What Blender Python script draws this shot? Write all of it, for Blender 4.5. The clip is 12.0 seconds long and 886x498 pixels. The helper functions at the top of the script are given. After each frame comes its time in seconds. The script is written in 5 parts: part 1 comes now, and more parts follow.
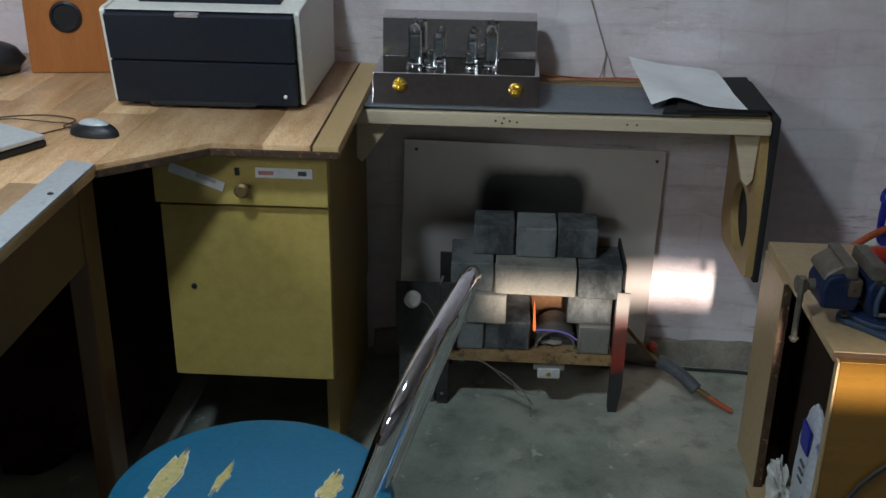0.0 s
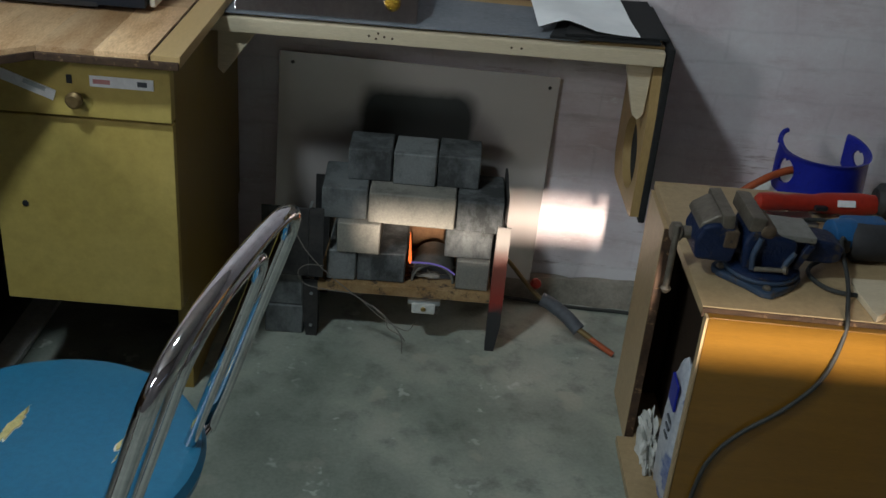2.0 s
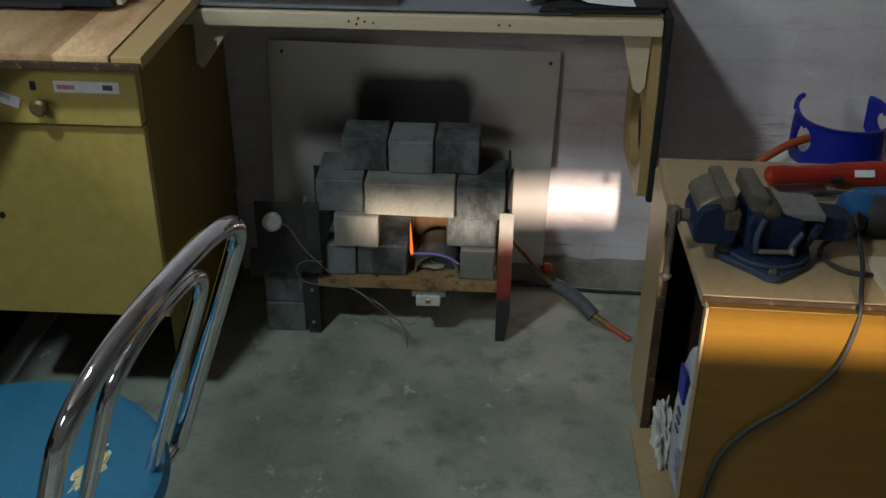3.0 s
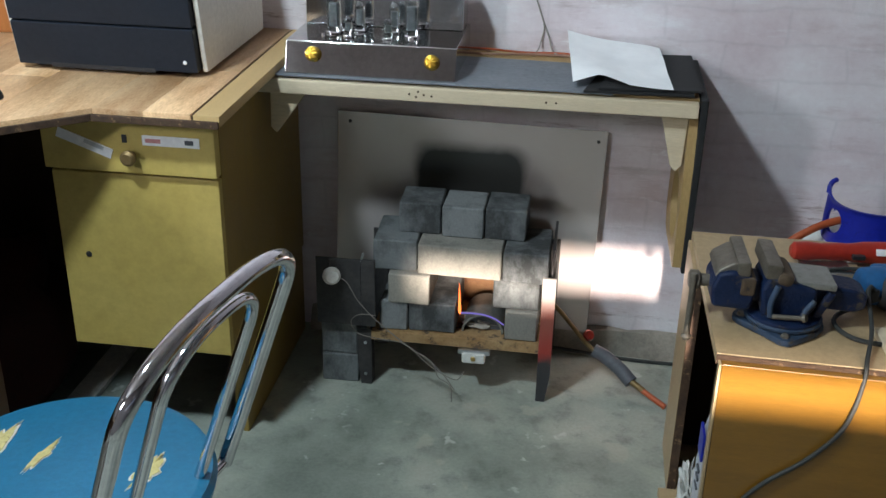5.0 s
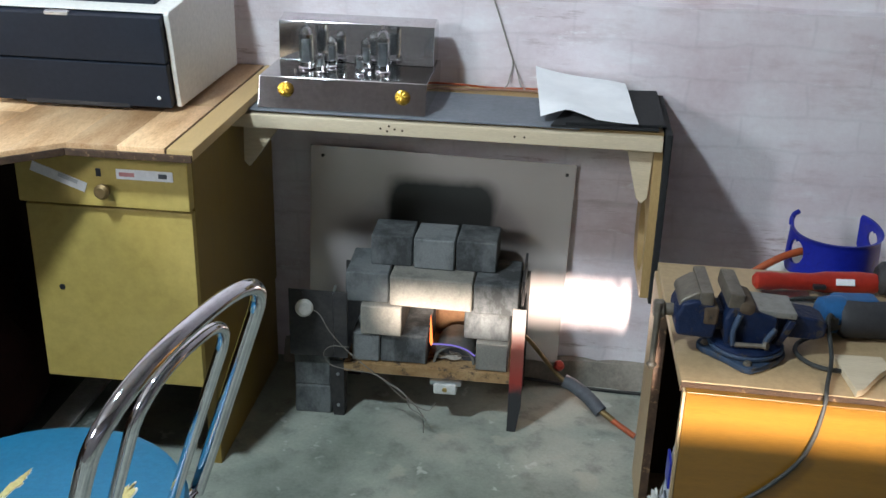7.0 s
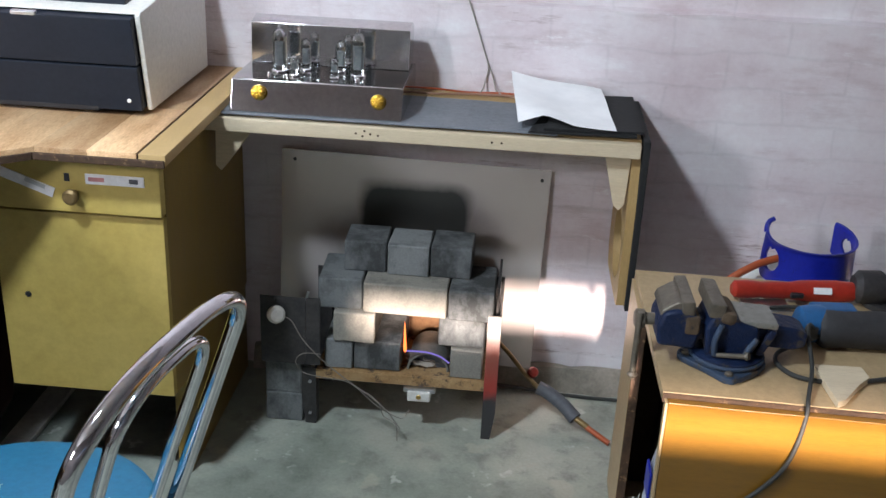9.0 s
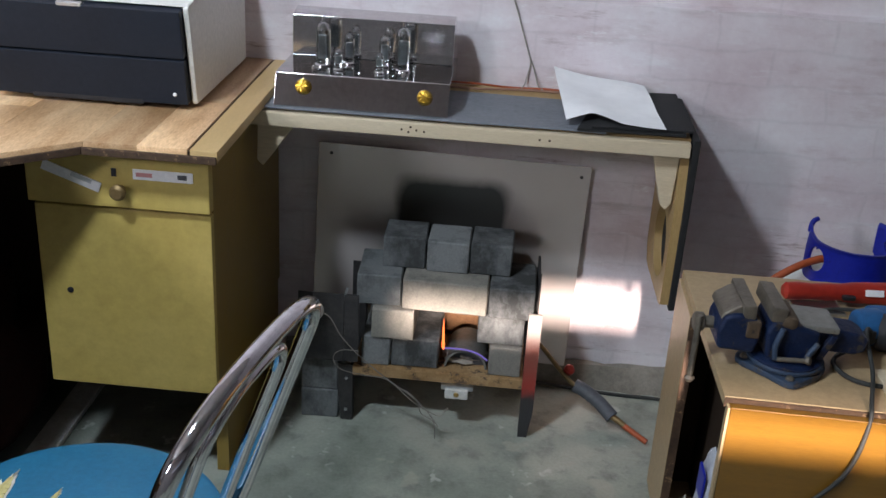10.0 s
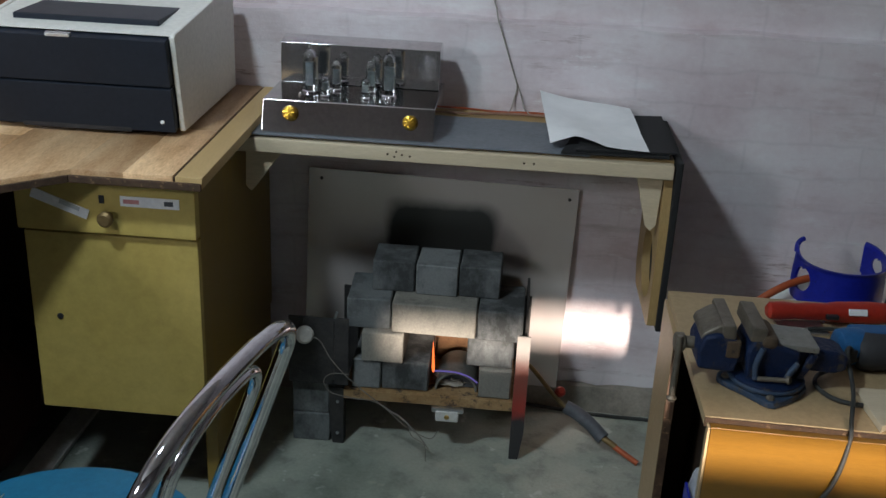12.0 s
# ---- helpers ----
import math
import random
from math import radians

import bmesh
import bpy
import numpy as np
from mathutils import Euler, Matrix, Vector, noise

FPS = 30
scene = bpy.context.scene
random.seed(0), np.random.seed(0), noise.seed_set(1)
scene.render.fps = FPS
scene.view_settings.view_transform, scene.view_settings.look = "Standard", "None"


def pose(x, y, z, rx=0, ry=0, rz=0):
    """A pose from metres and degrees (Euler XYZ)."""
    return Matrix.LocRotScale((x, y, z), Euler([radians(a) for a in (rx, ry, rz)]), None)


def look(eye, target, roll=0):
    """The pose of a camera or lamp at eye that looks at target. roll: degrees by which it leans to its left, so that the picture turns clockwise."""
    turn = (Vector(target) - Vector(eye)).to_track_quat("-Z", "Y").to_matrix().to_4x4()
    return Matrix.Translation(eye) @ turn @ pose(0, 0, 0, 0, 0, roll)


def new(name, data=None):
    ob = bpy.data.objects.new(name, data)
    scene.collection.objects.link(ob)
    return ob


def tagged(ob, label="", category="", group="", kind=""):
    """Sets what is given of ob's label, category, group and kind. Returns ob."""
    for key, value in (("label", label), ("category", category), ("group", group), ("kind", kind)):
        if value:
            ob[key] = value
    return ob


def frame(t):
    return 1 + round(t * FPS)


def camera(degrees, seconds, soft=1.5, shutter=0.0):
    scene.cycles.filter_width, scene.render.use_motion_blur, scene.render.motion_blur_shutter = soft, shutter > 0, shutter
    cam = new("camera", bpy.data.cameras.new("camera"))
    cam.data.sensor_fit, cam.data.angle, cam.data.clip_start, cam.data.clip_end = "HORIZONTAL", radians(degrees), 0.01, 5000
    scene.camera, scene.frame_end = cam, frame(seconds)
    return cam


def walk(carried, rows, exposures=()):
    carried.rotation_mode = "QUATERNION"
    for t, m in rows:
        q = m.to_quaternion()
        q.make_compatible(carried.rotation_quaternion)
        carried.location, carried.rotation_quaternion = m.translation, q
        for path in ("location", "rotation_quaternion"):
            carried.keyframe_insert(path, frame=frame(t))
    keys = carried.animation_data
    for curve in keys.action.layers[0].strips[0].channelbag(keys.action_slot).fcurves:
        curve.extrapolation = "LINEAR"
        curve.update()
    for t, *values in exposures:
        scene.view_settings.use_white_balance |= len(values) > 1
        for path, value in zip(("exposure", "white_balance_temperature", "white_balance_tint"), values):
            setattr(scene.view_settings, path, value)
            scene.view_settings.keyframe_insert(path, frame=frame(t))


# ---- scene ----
cam = camera(45.2, 12.0)

# ---- camera ----
PATH = [
    (0, (0.009, -2.526, 1.394), (-0.099, -0.694, 0.599), 0.8),
    (0.5, (0.025, -2.534, 1.399), (-0.015, -0.706, 0.588), 0.6),
    (1, (0.059, -2.541, 1.397), (0.1, -0.717, 0.58), 1.0),
    (1.5, (0.092, -2.511, 1.392), (0.11, -0.703, 0.537), 1.0),
    (2, (0.152, -2.354, 1.365), (0.166, -0.589, 0.425), 4.9),
    (2.5, (0.214, -2.204, 1.342), (0.25, -0.491, 0.31), 4.8),
    (3, (0.267, -2.245, 1.359), (0.178, -0.511, 0.367), 0.6),
    (3.5, (0.309, -2.309, 1.374), (0.157, -0.536, 0.46), 0.3),
    (3.7, (0.303, -2.328, 1.378), (0.097, -0.551, 0.483), 1.1),
    (5.3, (0.368, -2.406, 1.381), (0.122, -0.611, 0.533), 1.2),
    (5.5, (0.378, -2.404, 1.377), (0.136, -0.61, 0.526), 1.0),
    (6, (0.377, -2.411, 1.382), (0.16, -0.606, 0.548), 1.1),
    (6.5, (0.366, -2.423, 1.38), (0.156, -0.618, 0.545), 1.1),
    (7, (0.363, -2.434, 1.389), (0.158, -0.607, 0.601), 1.6),
    (8.8, (0.356, -2.421, 1.39), (0.195, -0.59, 0.601), 2.9),
    (9, (0.325, -2.405, 1.394), (0.196, -0.572, 0.605), 2.7),
    (9.5, (0.225, -2.377, 1.394), (0.071, -0.568, 0.556), 1.9),
    (10, (0.203, -2.384, 1.402), (0.1, -0.559, 0.589), 3.5),
    (10.5, (0.209, -2.39, 1.406), (0.127, -0.554, 0.617), 3.2),
    (11, (0.235, -2.402, 1.407), (0.155, -0.564, 0.621), 3.3),
    (11.5, (0.245, -2.402, 1.408), (0.13, -0.573, 0.608), 3.1),
    (12, (0.253, -2.397, 1.411), (0.127, -0.557, 0.638), 2.7),
]

EXPOSURES = [(0.0, -0.2, 6500, 9), (1.5, -0.12, 6550, 8), (2.5, -0.25, 6900, 8), (3.2, -0.33, 6850, 6), (3.7, 0.02, 6750, 7), (5.3, 0.85, 6500, 9.5), (7.2, 1.0, 6500, 11),
             (8.8, 1.05, 6600, 15), (9.5, 0.95, 6650, 17), (10.0, 0.6, 6600, 17), (10.5, 0.25, 6550, 15), (11.5, 0.05, 6550, 12), (12.0, 0.0, 6550, 10)]
walk(cam, [(t, look(eye, target, roll)) for t, eye, target, roll in PATH], EXPOSURES)

# ---- light ----
world = bpy.data.worlds.new("world")
scene.world = world
world.use_nodes = True
sky = world.node_tree.nodes.new("ShaderNodeTexSky")
sky.sky_type, sky.sun_disc = "NISHITA", False
sky.sun_elevation, sky.sun_rotation = radians(15.6), radians(179)
sky.air_density, sky.dust_density = 0.5, 0.2
world.node_tree.links.new(sky.outputs[0], world.node_tree.nodes["Background"].inputs[0])
world.node_tree.nodes["Background"].inputs[1].default_value = 0.05

# low sun that comes in through a slit window behind the camera
sun = new("low_sun", bpy.data.lights.new("low_sun", "SUN"))
sun.data.energy, sun.data.angle, sun.data.color = 13.0, radians(1.6), (1.0, 0.86, 0.74)
sun.matrix_world = look((0.08, -3.3, 1.174), (0.0, 0.0, 0.25))

# round ceiling lamp over the chair
LAMP_X, LAMP_Y = -0.70, -1.75
lamp = new("ceiling_lamp_light", bpy.data.lights.new("ceiling_lamp_light", "AREA"))
lamp.data.shape, lamp.data.size, lamp.data.energy, lamp.data.color = "DISK", 0.20, 27.5, (0.74, 0.90, 1.0)
lamp.matrix_world = look((LAMP_X, LAMP_Y, 2.44), (LAMP_X + 0.15, LAMP_Y + 0.6, 0.4))

# daylight from the window far left behind the camera, a panel added against sun
day = new("window_light", bpy.data.lights.new("window_light", "AREA"))
day.data.shape, day.data.size, day.data.size_y, day.data.energy, day.data.color = "RECTANGLE", 0.46, 0.46, 36, (0.86, 0.93, 1.0)
day.matrix_world = look((-1.95, -3.375, 1.95), (0.2, 0.0, 0.6))

# ---- materials ----


def nodes_of(name):
    m = bpy.data.materials.new(name)
    m.use_nodes = True
    t = m.node_tree
    return m, t, t.nodes["Principled BSDF"]


def noise_node(t, coord, scale, detail=6, rough=0.6, stretch=(1, 1, 1)):
    mp = t.nodes.new("ShaderNodeMapping")
    mp.inputs["Scale"].default_value = stretch
    t.links.new(coord, mp.inputs["Vector"])
    n = t.nodes.new("ShaderNodeTexNoise")
    n.inputs["Scale"].default_value, n.inputs["Detail"].default_value, n.inputs["Roughness"].default_value = scale, detail, rough
    t.links.new(mp.outputs[0], n.inputs["Vector"])
    return n.outputs["Fac"]


def ramp(t, fac, *stops):
    r = t.nodes.new("ShaderNodeValToRGB")
    while len(r.color_ramp.elements) < len(stops):
        r.color_ramp.elements.new(0.5)
    for e, (p, c) in zip(r.color_ramp.elements, stops):
        e.position = p
        e.color = (*c, 1) if len(c) == 3 else c
    t.links.new(fac, r.inputs[0])
    return r.outputs[0]


def mixc(t, fac, a, b, mode="MIX"):
    m = t.nodes.new("ShaderNodeMix")
    m.data_type, m.blend_type = "RGBA", mode
    for sock, v in ((m.inputs[0], fac), (m.inputs[6], a), (m.inputs[7], b)):
        if isinstance(v, (int, float)):
            sock.default_value = v
        elif isinstance(v, tuple):
            sock.default_value = (*v, 1)
        else:
            t.links.new(v, sock)
    return m.outputs[2]


def bumped(t, bsdf, height, strength, distance=0.004):
    b = t.nodes.new("ShaderNodeBump")
    b.inputs["Strength"].default_value, b.inputs["Distance"].default_value = strength, distance
    t.links.new(height, b.inputs["Height"])
    t.links.new(b.outputs[0], bsdf.inputs["Normal"])


def surf(name, c1, c2, scale=8, rough=0.5, metal=0.0, bump=0.15, fine=90, stretch=(1, 1, 1), wear=None, vary=0.0, coat=0.0, lo=0.35, hi=0.65, worn=0.60):
    """A surface with two colours in large blotches, fine grain, roughness that follows it, and relief."""
    m, t, b = nodes_of(name)
    co = t.nodes.new("ShaderNodeTexCoord").outputs["Object"]
    big = noise_node(t, co, scale, 5, 0.6, stretch)
    small = noise_node(t, co, fine, 4, 0.7, stretch)
    col = ramp(t, big, (lo, c1), (hi, c2))
    col = mixc(t, 0.35, col, ramp(t, small, (0.3, tuple(x * 0.72 for x in c1)), (0.7, tuple(min(1, x * 1.18) for x in c2))))
    if wear:
        w = noise_node(t, co, scale * 2.7, 8, 0.7)
        col = mixc(t, ramp(t, w, (worn, (0, 0, 0)), (worn + 0.08, (1, 1, 1))), col, wear)
    if vary:
        oi = t.nodes.new("ShaderNodeObjectInfo").outputs["Random"]
        hs = t.nodes.new("ShaderNodeHueSaturation")
        mr = t.nodes.new("ShaderNodeMapRange")
        mr.inputs[3].default_value, mr.inputs[4].default_value = 1 - vary, 1 + vary
        t.links.new(oi, mr.inputs[0])
        t.links.new(mr.outputs[0], hs.inputs["Value"])
        t.links.new(col, hs.inputs["Color"])
        col = hs.outputs[0]
    t.links.new(col, b.inputs["Base Color"])
    b.inputs["Metallic"].default_value = metal
    b.inputs["Coat Weight"].default_value = coat
    b.inputs["Coat Roughness"].default_value = 0.12
    mr = t.nodes.new("ShaderNodeMapRange")
    mr.inputs[3].default_value, mr.inputs[4].default_value = max(0.02, rough - 0.08), min(1, rough + 0.1, rough * 2 + 0.02)
    t.links.new(big, mr.inputs[0])
    t.links.new(mr.outputs[0], b.inputs["Roughness"])
    if bump:
        bumped(t, b, small, bump)
    return m


def wood(name, c1, c2, grain=(1, 14, 14), scale=5, rough=0.4, vary=0.0, coat=0.0, bump=0.08):
    m = surf(name, c1, c2, scale, rough, 0, bump, 60, grain, None, vary, coat, 0.3, 0.7)
    return m


def glassy(name, col=(0.9, 0.95, 0.95), rough=0.03):
    m, t, b = nodes_of(name)
    b.inputs["Base Color"].default_value = (*col, 1)
    b.inputs["Transmission Weight"].default_value = 1
    b.inputs["Roughness"].default_value = rough
    b.inputs["IOR"].default_value = 1.3
    return m


def glow(name, col, strength):
    m, t, b = nodes_of(name)
    b.inputs["Base Color"].default_value = (0, 0, 0, 1)
    b.inputs["Emission Color"].default_value = (*col, 1)
    b.inputs["Emission Strength"].default_value = strength
    return m


def wall_material():
    m, t, b = nodes_of("whitewashed_brick")
    co = t.nodes.new("ShaderNodeTexCoord").outputs["Object"]
    big = noise_node(t, co, 2.6, 7, 0.65, (1, 1, 1.5))
    mid = noise_node(t, co, 8, 7, 0.68, (0.55, 1, 2.0))
    fine = noise_node(t, co, 70, 4, 0.7)
    col = ramp(t, big, (0.32, (0.66, 0.535, 0.565)), (0.5, (0.80, 0.715, 0.745)), (0.68, (0.88, 0.845, 0.87)))
    col = mixc(t, ramp(t, mid, (0.52, (0, 0, 0)), (0.70, (0.62, 0.62, 0.62))), col, (0.56, 0.43, 0.435))
    col = mixc(t, ramp(t, mid, (0.30, (0.7, 0.7, 0.7)), (0.43, (0, 0, 0))), col, (0.90, 0.88, 0.90))
    scr = noise_node(t, co, 10, 9, 0.78, (0.30, 1, 2.6))
    gate = ramp(t, noise_node(t, co, 1.9, 3, 0.5), (0.46, (0, 0, 0)), (0.58, (1, 1, 1)))
    scuff = mixc(t, 1.0, ramp(t, scr, (0.55, (0, 0, 0)), (0.63, (0.85, 0.85, 0.85))), gate, "MULTIPLY")
    col = mixc(t, scuff, col, (0.30, 0.18, 0.17))
    pale = noise_node(t, co, 9, 8, 0.75, (0.5, 1, 1.8))
    col = mixc(t, ramp(t, pale, (0.60, (0, 0, 0)), (0.67, (0.75, 0.75, 0.75))), col, (0.93, 0.92, 0.93))
    col = mixc(t, 0.10, col, ramp(t, fine, (0.3, (0.4, 0.33, 0.34)), (0.7, (0.8, 0.76, 0.77))))
    b.inputs["Roughness"].default_value = 0.62
    mp = t.nodes.new("ShaderNodeMapping")
    mp.inputs["Rotation"].default_value = (radians(90), 0, 0)
    t.links.new(co, mp.inputs[0])
    br = t.nodes.new("ShaderNodeTexBrick")
    br.inputs["Scale"].default_value, br.inputs["Mortar Size"].default_value, br.inputs["Mortar Smooth"].default_value = 1.0, 0.006, 1.0
    br.inputs["Brick Width"].default_value, br.inputs["Row Height"].default_value = 0.255, 0.076
    br.inputs["Color1"].default_value, br.inputs["Color2"].default_value = (1, 1, 1, 1), (0.62, 0.58, 0.58, 1)
    br.inputs["Mortar"].default_value = (0, 0, 0, 1)
    wn = t.nodes.new("ShaderNodeTexNoise")
    wn.inputs["Scale"].default_value = 7
    t.links.new(mp.outputs[0], wn.inputs["Vector"])
    t.links.new(mixc(t, 0.035, mp.outputs[0], wn.outputs["Color"]), br.inputs["Vector"])
    t.links.new(mixc(t, 0.08, col, br.outputs["Color"], "MULTIPLY"), b.inputs["Base Color"])
    h = mixc(t, 0.955, br.outputs["Color"], mixc(t, 0.35, mid, fine))
    bumped(t, b, h, 0.5, 0.010)
    return m


def floor_material():
    m, t, b = nodes_of("worn_concrete")
    co = t.nodes.new("ShaderNodeTexCoord").outputs["Object"]
    big = noise_node(t, co, 3.2, 7, 0.65)
    mid = noise_node(t, co, 13, 7, 0.7)
    fine = noise_node(t, co, 120, 4, 0.7)
    col = ramp(t, big, (0.34, (0.16, 0.194, 0.155)), (0.5, (0.30, 0.335, 0.28)), (0.66, (0.44, 0.455, 0.375)))
    col = mixc(t, ramp(t, mid, (0.33, (0.75, 0.75, 0.75)), (0.47, (0, 0, 0))), col, (0.125, 0.142, 0.115))
    col = mixc(t, ramp(t, noise_node(t, co, 8, 3, 0.5), (0.62, (0, 0, 0)), (0.66, (0.6, 0.6, 0.6))), col, (0.44, 0.42, 0.34))
    worn = noise_node(t, co, 1.7, 4, 0.55)
    col = mixc(t, ramp(t, worn, (0.40, (0.55, 0.55, 0.55)), (0.52, (0, 0, 0))), col, (0.13, 0.155, 0.13))
    col = mixc(t, ramp(t, worn, (0.55, (0, 0, 0)), (0.70, (0.5, 0.5, 0.5))), col, (0.42, 0.40, 0.33))
    v = t.nodes.new("ShaderNodeTexVoronoi")
    v.inputs["Scale"].default_value = 11
    wob = t.nodes.new("ShaderNodeMix")
    wob.data_type = "RGBA"
    wob.inputs[0].default_value = 0.10
    nz = t.nodes.new("ShaderNodeTexNoise")
    nz.inputs["Scale"].default_value = 30
    t.links.new(co, nz.inputs["Vector"])
    t.links.new(co, wob.inputs[6])
    t.links.new(nz.outputs["Color"], wob.inputs[7])
    t.links.new(wob.outputs[2], v.inputs["Vector"])
    spots = ramp(t, v.outputs["Distance"], (0.07, (0.75, 0.75, 0.75)), (0.17, (0, 0, 0)))
    gate = ramp(t, noise_node(t, co, 2.6, 2, 0.5), (0.33, (0, 0, 0)), (0.43, (1, 1, 1)))
    col = mixc(t, mixc(t, 1.0, spots, gate, "MULTIPLY"), col, (0.58, 0.60, 0.55))
    col = mixc(t, 0.2, col, ramp(t, fine, (0.3, (0.15, 0.15, 0.14)), (0.7, (0.45, 0.45, 0.41))))
    t.links.new(col, b.inputs["Base Color"])
    b.inputs["Roughness"].default_value = 0.55
    bumped(t, b, mixc(t, 0.5, mid, fine), 0.25, 0.004)
    return m


def sheet_material():
    """Dull galvanised sheet that mirrors the bricks before it, with a sooty film from the fire and the top bricks' dark
    reflection painted in.
    """
    m, t, b = nodes_of("galvanised_sheet")
    co = t.nodes.new("ShaderNodeTexCoord").outputs["Object"]
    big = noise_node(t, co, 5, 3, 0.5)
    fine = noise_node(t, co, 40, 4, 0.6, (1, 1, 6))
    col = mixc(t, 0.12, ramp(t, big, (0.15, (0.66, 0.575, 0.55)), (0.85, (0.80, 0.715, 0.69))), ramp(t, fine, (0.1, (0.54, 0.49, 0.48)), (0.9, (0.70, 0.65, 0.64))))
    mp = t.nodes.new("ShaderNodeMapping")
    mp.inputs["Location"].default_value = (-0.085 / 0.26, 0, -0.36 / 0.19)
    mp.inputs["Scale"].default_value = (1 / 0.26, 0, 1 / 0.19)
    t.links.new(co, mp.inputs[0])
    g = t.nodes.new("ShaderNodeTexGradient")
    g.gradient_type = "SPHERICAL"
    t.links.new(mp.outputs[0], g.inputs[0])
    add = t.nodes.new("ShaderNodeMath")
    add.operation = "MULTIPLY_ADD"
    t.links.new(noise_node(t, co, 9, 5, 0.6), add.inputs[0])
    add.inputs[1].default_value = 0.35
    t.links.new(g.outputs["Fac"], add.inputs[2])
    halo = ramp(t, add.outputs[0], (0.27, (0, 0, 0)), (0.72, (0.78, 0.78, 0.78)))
    sep = t.nodes.new("ShaderNodeSeparateXYZ")
    t.links.new(co, sep.inputs[0])

    def calc(op, a, b=0.0):
        n = t.nodes.new("ShaderNodeMath")
        n.operation = op
        for sock, v in ((n.inputs[0], a), (n.inputs[1], b)):
            if isinstance(v, (int, float)):
                sock.default_value = v
            else:
                t.links.new(v, sock)
        return n.outputs[0]

    # the top bricks' dark reflection, nearly square, painted into the sheet's colour
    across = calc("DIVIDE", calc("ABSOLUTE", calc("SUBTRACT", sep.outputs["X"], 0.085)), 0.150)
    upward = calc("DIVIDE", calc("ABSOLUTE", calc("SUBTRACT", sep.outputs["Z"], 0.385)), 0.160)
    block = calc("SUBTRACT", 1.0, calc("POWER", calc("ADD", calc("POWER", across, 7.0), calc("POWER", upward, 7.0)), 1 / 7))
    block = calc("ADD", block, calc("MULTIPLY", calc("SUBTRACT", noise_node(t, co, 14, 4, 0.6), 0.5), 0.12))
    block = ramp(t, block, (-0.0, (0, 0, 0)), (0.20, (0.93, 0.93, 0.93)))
    soot_and_reflection = mixc(t, 1.0, halo, block, "LIGHTEN")
    t.links.new(mixc(t, soot_and_reflection, col, (0.036, 0.047, 0.045)), b.inputs["Base Color"])
    t.links.new(ramp(t, soot_and_reflection, (0, (0.48, 0.48, 0.48)), (1, (0.25, 0.25, 0.25))), b.inputs["Metallic"])
    b.inputs["Roughness"].default_value = 0.27
    bumped(t, b, big, 0.04, 0.01)
    return m


def brick_material(name, tones, smoke, lo, hi):
    """Grey concrete pavers, smoked in places."""
    m, t, b = nodes_of(name)
    co = t.nodes.new("ShaderNodeTexCoord").outputs["Object"]
    oi = t.nodes.new("ShaderNodeObjectInfo").outputs["Random"]
    big = noise_node(t, co, 13, 8, 0.7, (1, 1, 0.6))
    fine = noise_node(t, co, 220, 3, 0.85)
    tone = ramp(t, oi, *tones)
    col = mixc(t, ramp(t, big, (lo, (0, 0, 0)), (hi, (0.9, 0.9, 0.9))), tone, smoke)
    col = mixc(t, 0.4, col, ramp(t, fine, (0.3, (0.13, 0.13, 0.13)), (0.7, (0.48, 0.47, 0.45))), "OVERLAY")
    t.links.new(col, b.inputs["Base Color"])
    b.inputs["Roughness"].default_value = 0.85
    bumped(t, b, mixc(t, 0.6, big, fine), 0.45, 0.003)
    return m


def post_material():
    """Steel post: bare on top, red lead in the middle, black foot."""
    m, t, b = nodes_of("painted_post")
    co = t.nodes.new("ShaderNodeTexCoord").outputs["Object"]
    sx = t.nodes.new("ShaderNodeSeparateXYZ")
    t.links.new(co, sx.inputs[0])
    add = t.nodes.new("ShaderNodeMath")
    add.operation = "MULTIPLY_ADD"
    t.links.new(noise_node(t, co, 25, 5, 0.6), add.inputs[0])
    add.inputs[1].default_value = 0.06
    t.links.new(sx.outputs["Z"], add.inputs[2])
    t.links.new(ramp(t, add.outputs[0], (0.13, (0.03, 0.03, 0.032)), (0.16, (0.30, 0.035, 0.025)), (0.25, (0.24, 0.07, 0.05)), (0.31, (0.30, 0.27, 0.25))), b.inputs["Base Color"])
    b.inputs["Roughness"].default_value = 0.6
    bumped(t, b, noise_node(t, co, 90, 4, 0.7), 0.3, 0.002)
    return m


M_WALL, M_FLOOR, M_SHEET, M_POST = wall_material(), floor_material(), sheet_material(), post_material()
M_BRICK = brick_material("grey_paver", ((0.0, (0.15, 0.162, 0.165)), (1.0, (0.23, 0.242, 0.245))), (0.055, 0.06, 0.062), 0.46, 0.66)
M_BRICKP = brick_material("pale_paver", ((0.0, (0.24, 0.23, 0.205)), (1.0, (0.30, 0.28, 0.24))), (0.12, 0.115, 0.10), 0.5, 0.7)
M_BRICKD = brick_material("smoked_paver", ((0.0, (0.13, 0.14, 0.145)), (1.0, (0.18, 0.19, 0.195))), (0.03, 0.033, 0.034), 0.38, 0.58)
M_FIRE = surf("scorched_firebrick", (0.13, 0.055, 0.022), (0.21, 0.11, 0.05), 16, 0.85, bump=0.4, wear=(0.05, 0.04, 0.03))
M_CEIL = surf("ceiling_paint", (0.52, 0.51, 0.50), (0.60, 0.59, 0.58), 2, 0.8)
M_ROOM = surf("room_paint", (0.26, 0.235, 0.235), (0.32, 0.29, 0.29), 2, 0.75)
M_PLASTER = surf("dirty_mortar", (0.20, 0.18, 0.15), (0.34, 0.30, 0.25), 14, 0.9, bump=0.6)
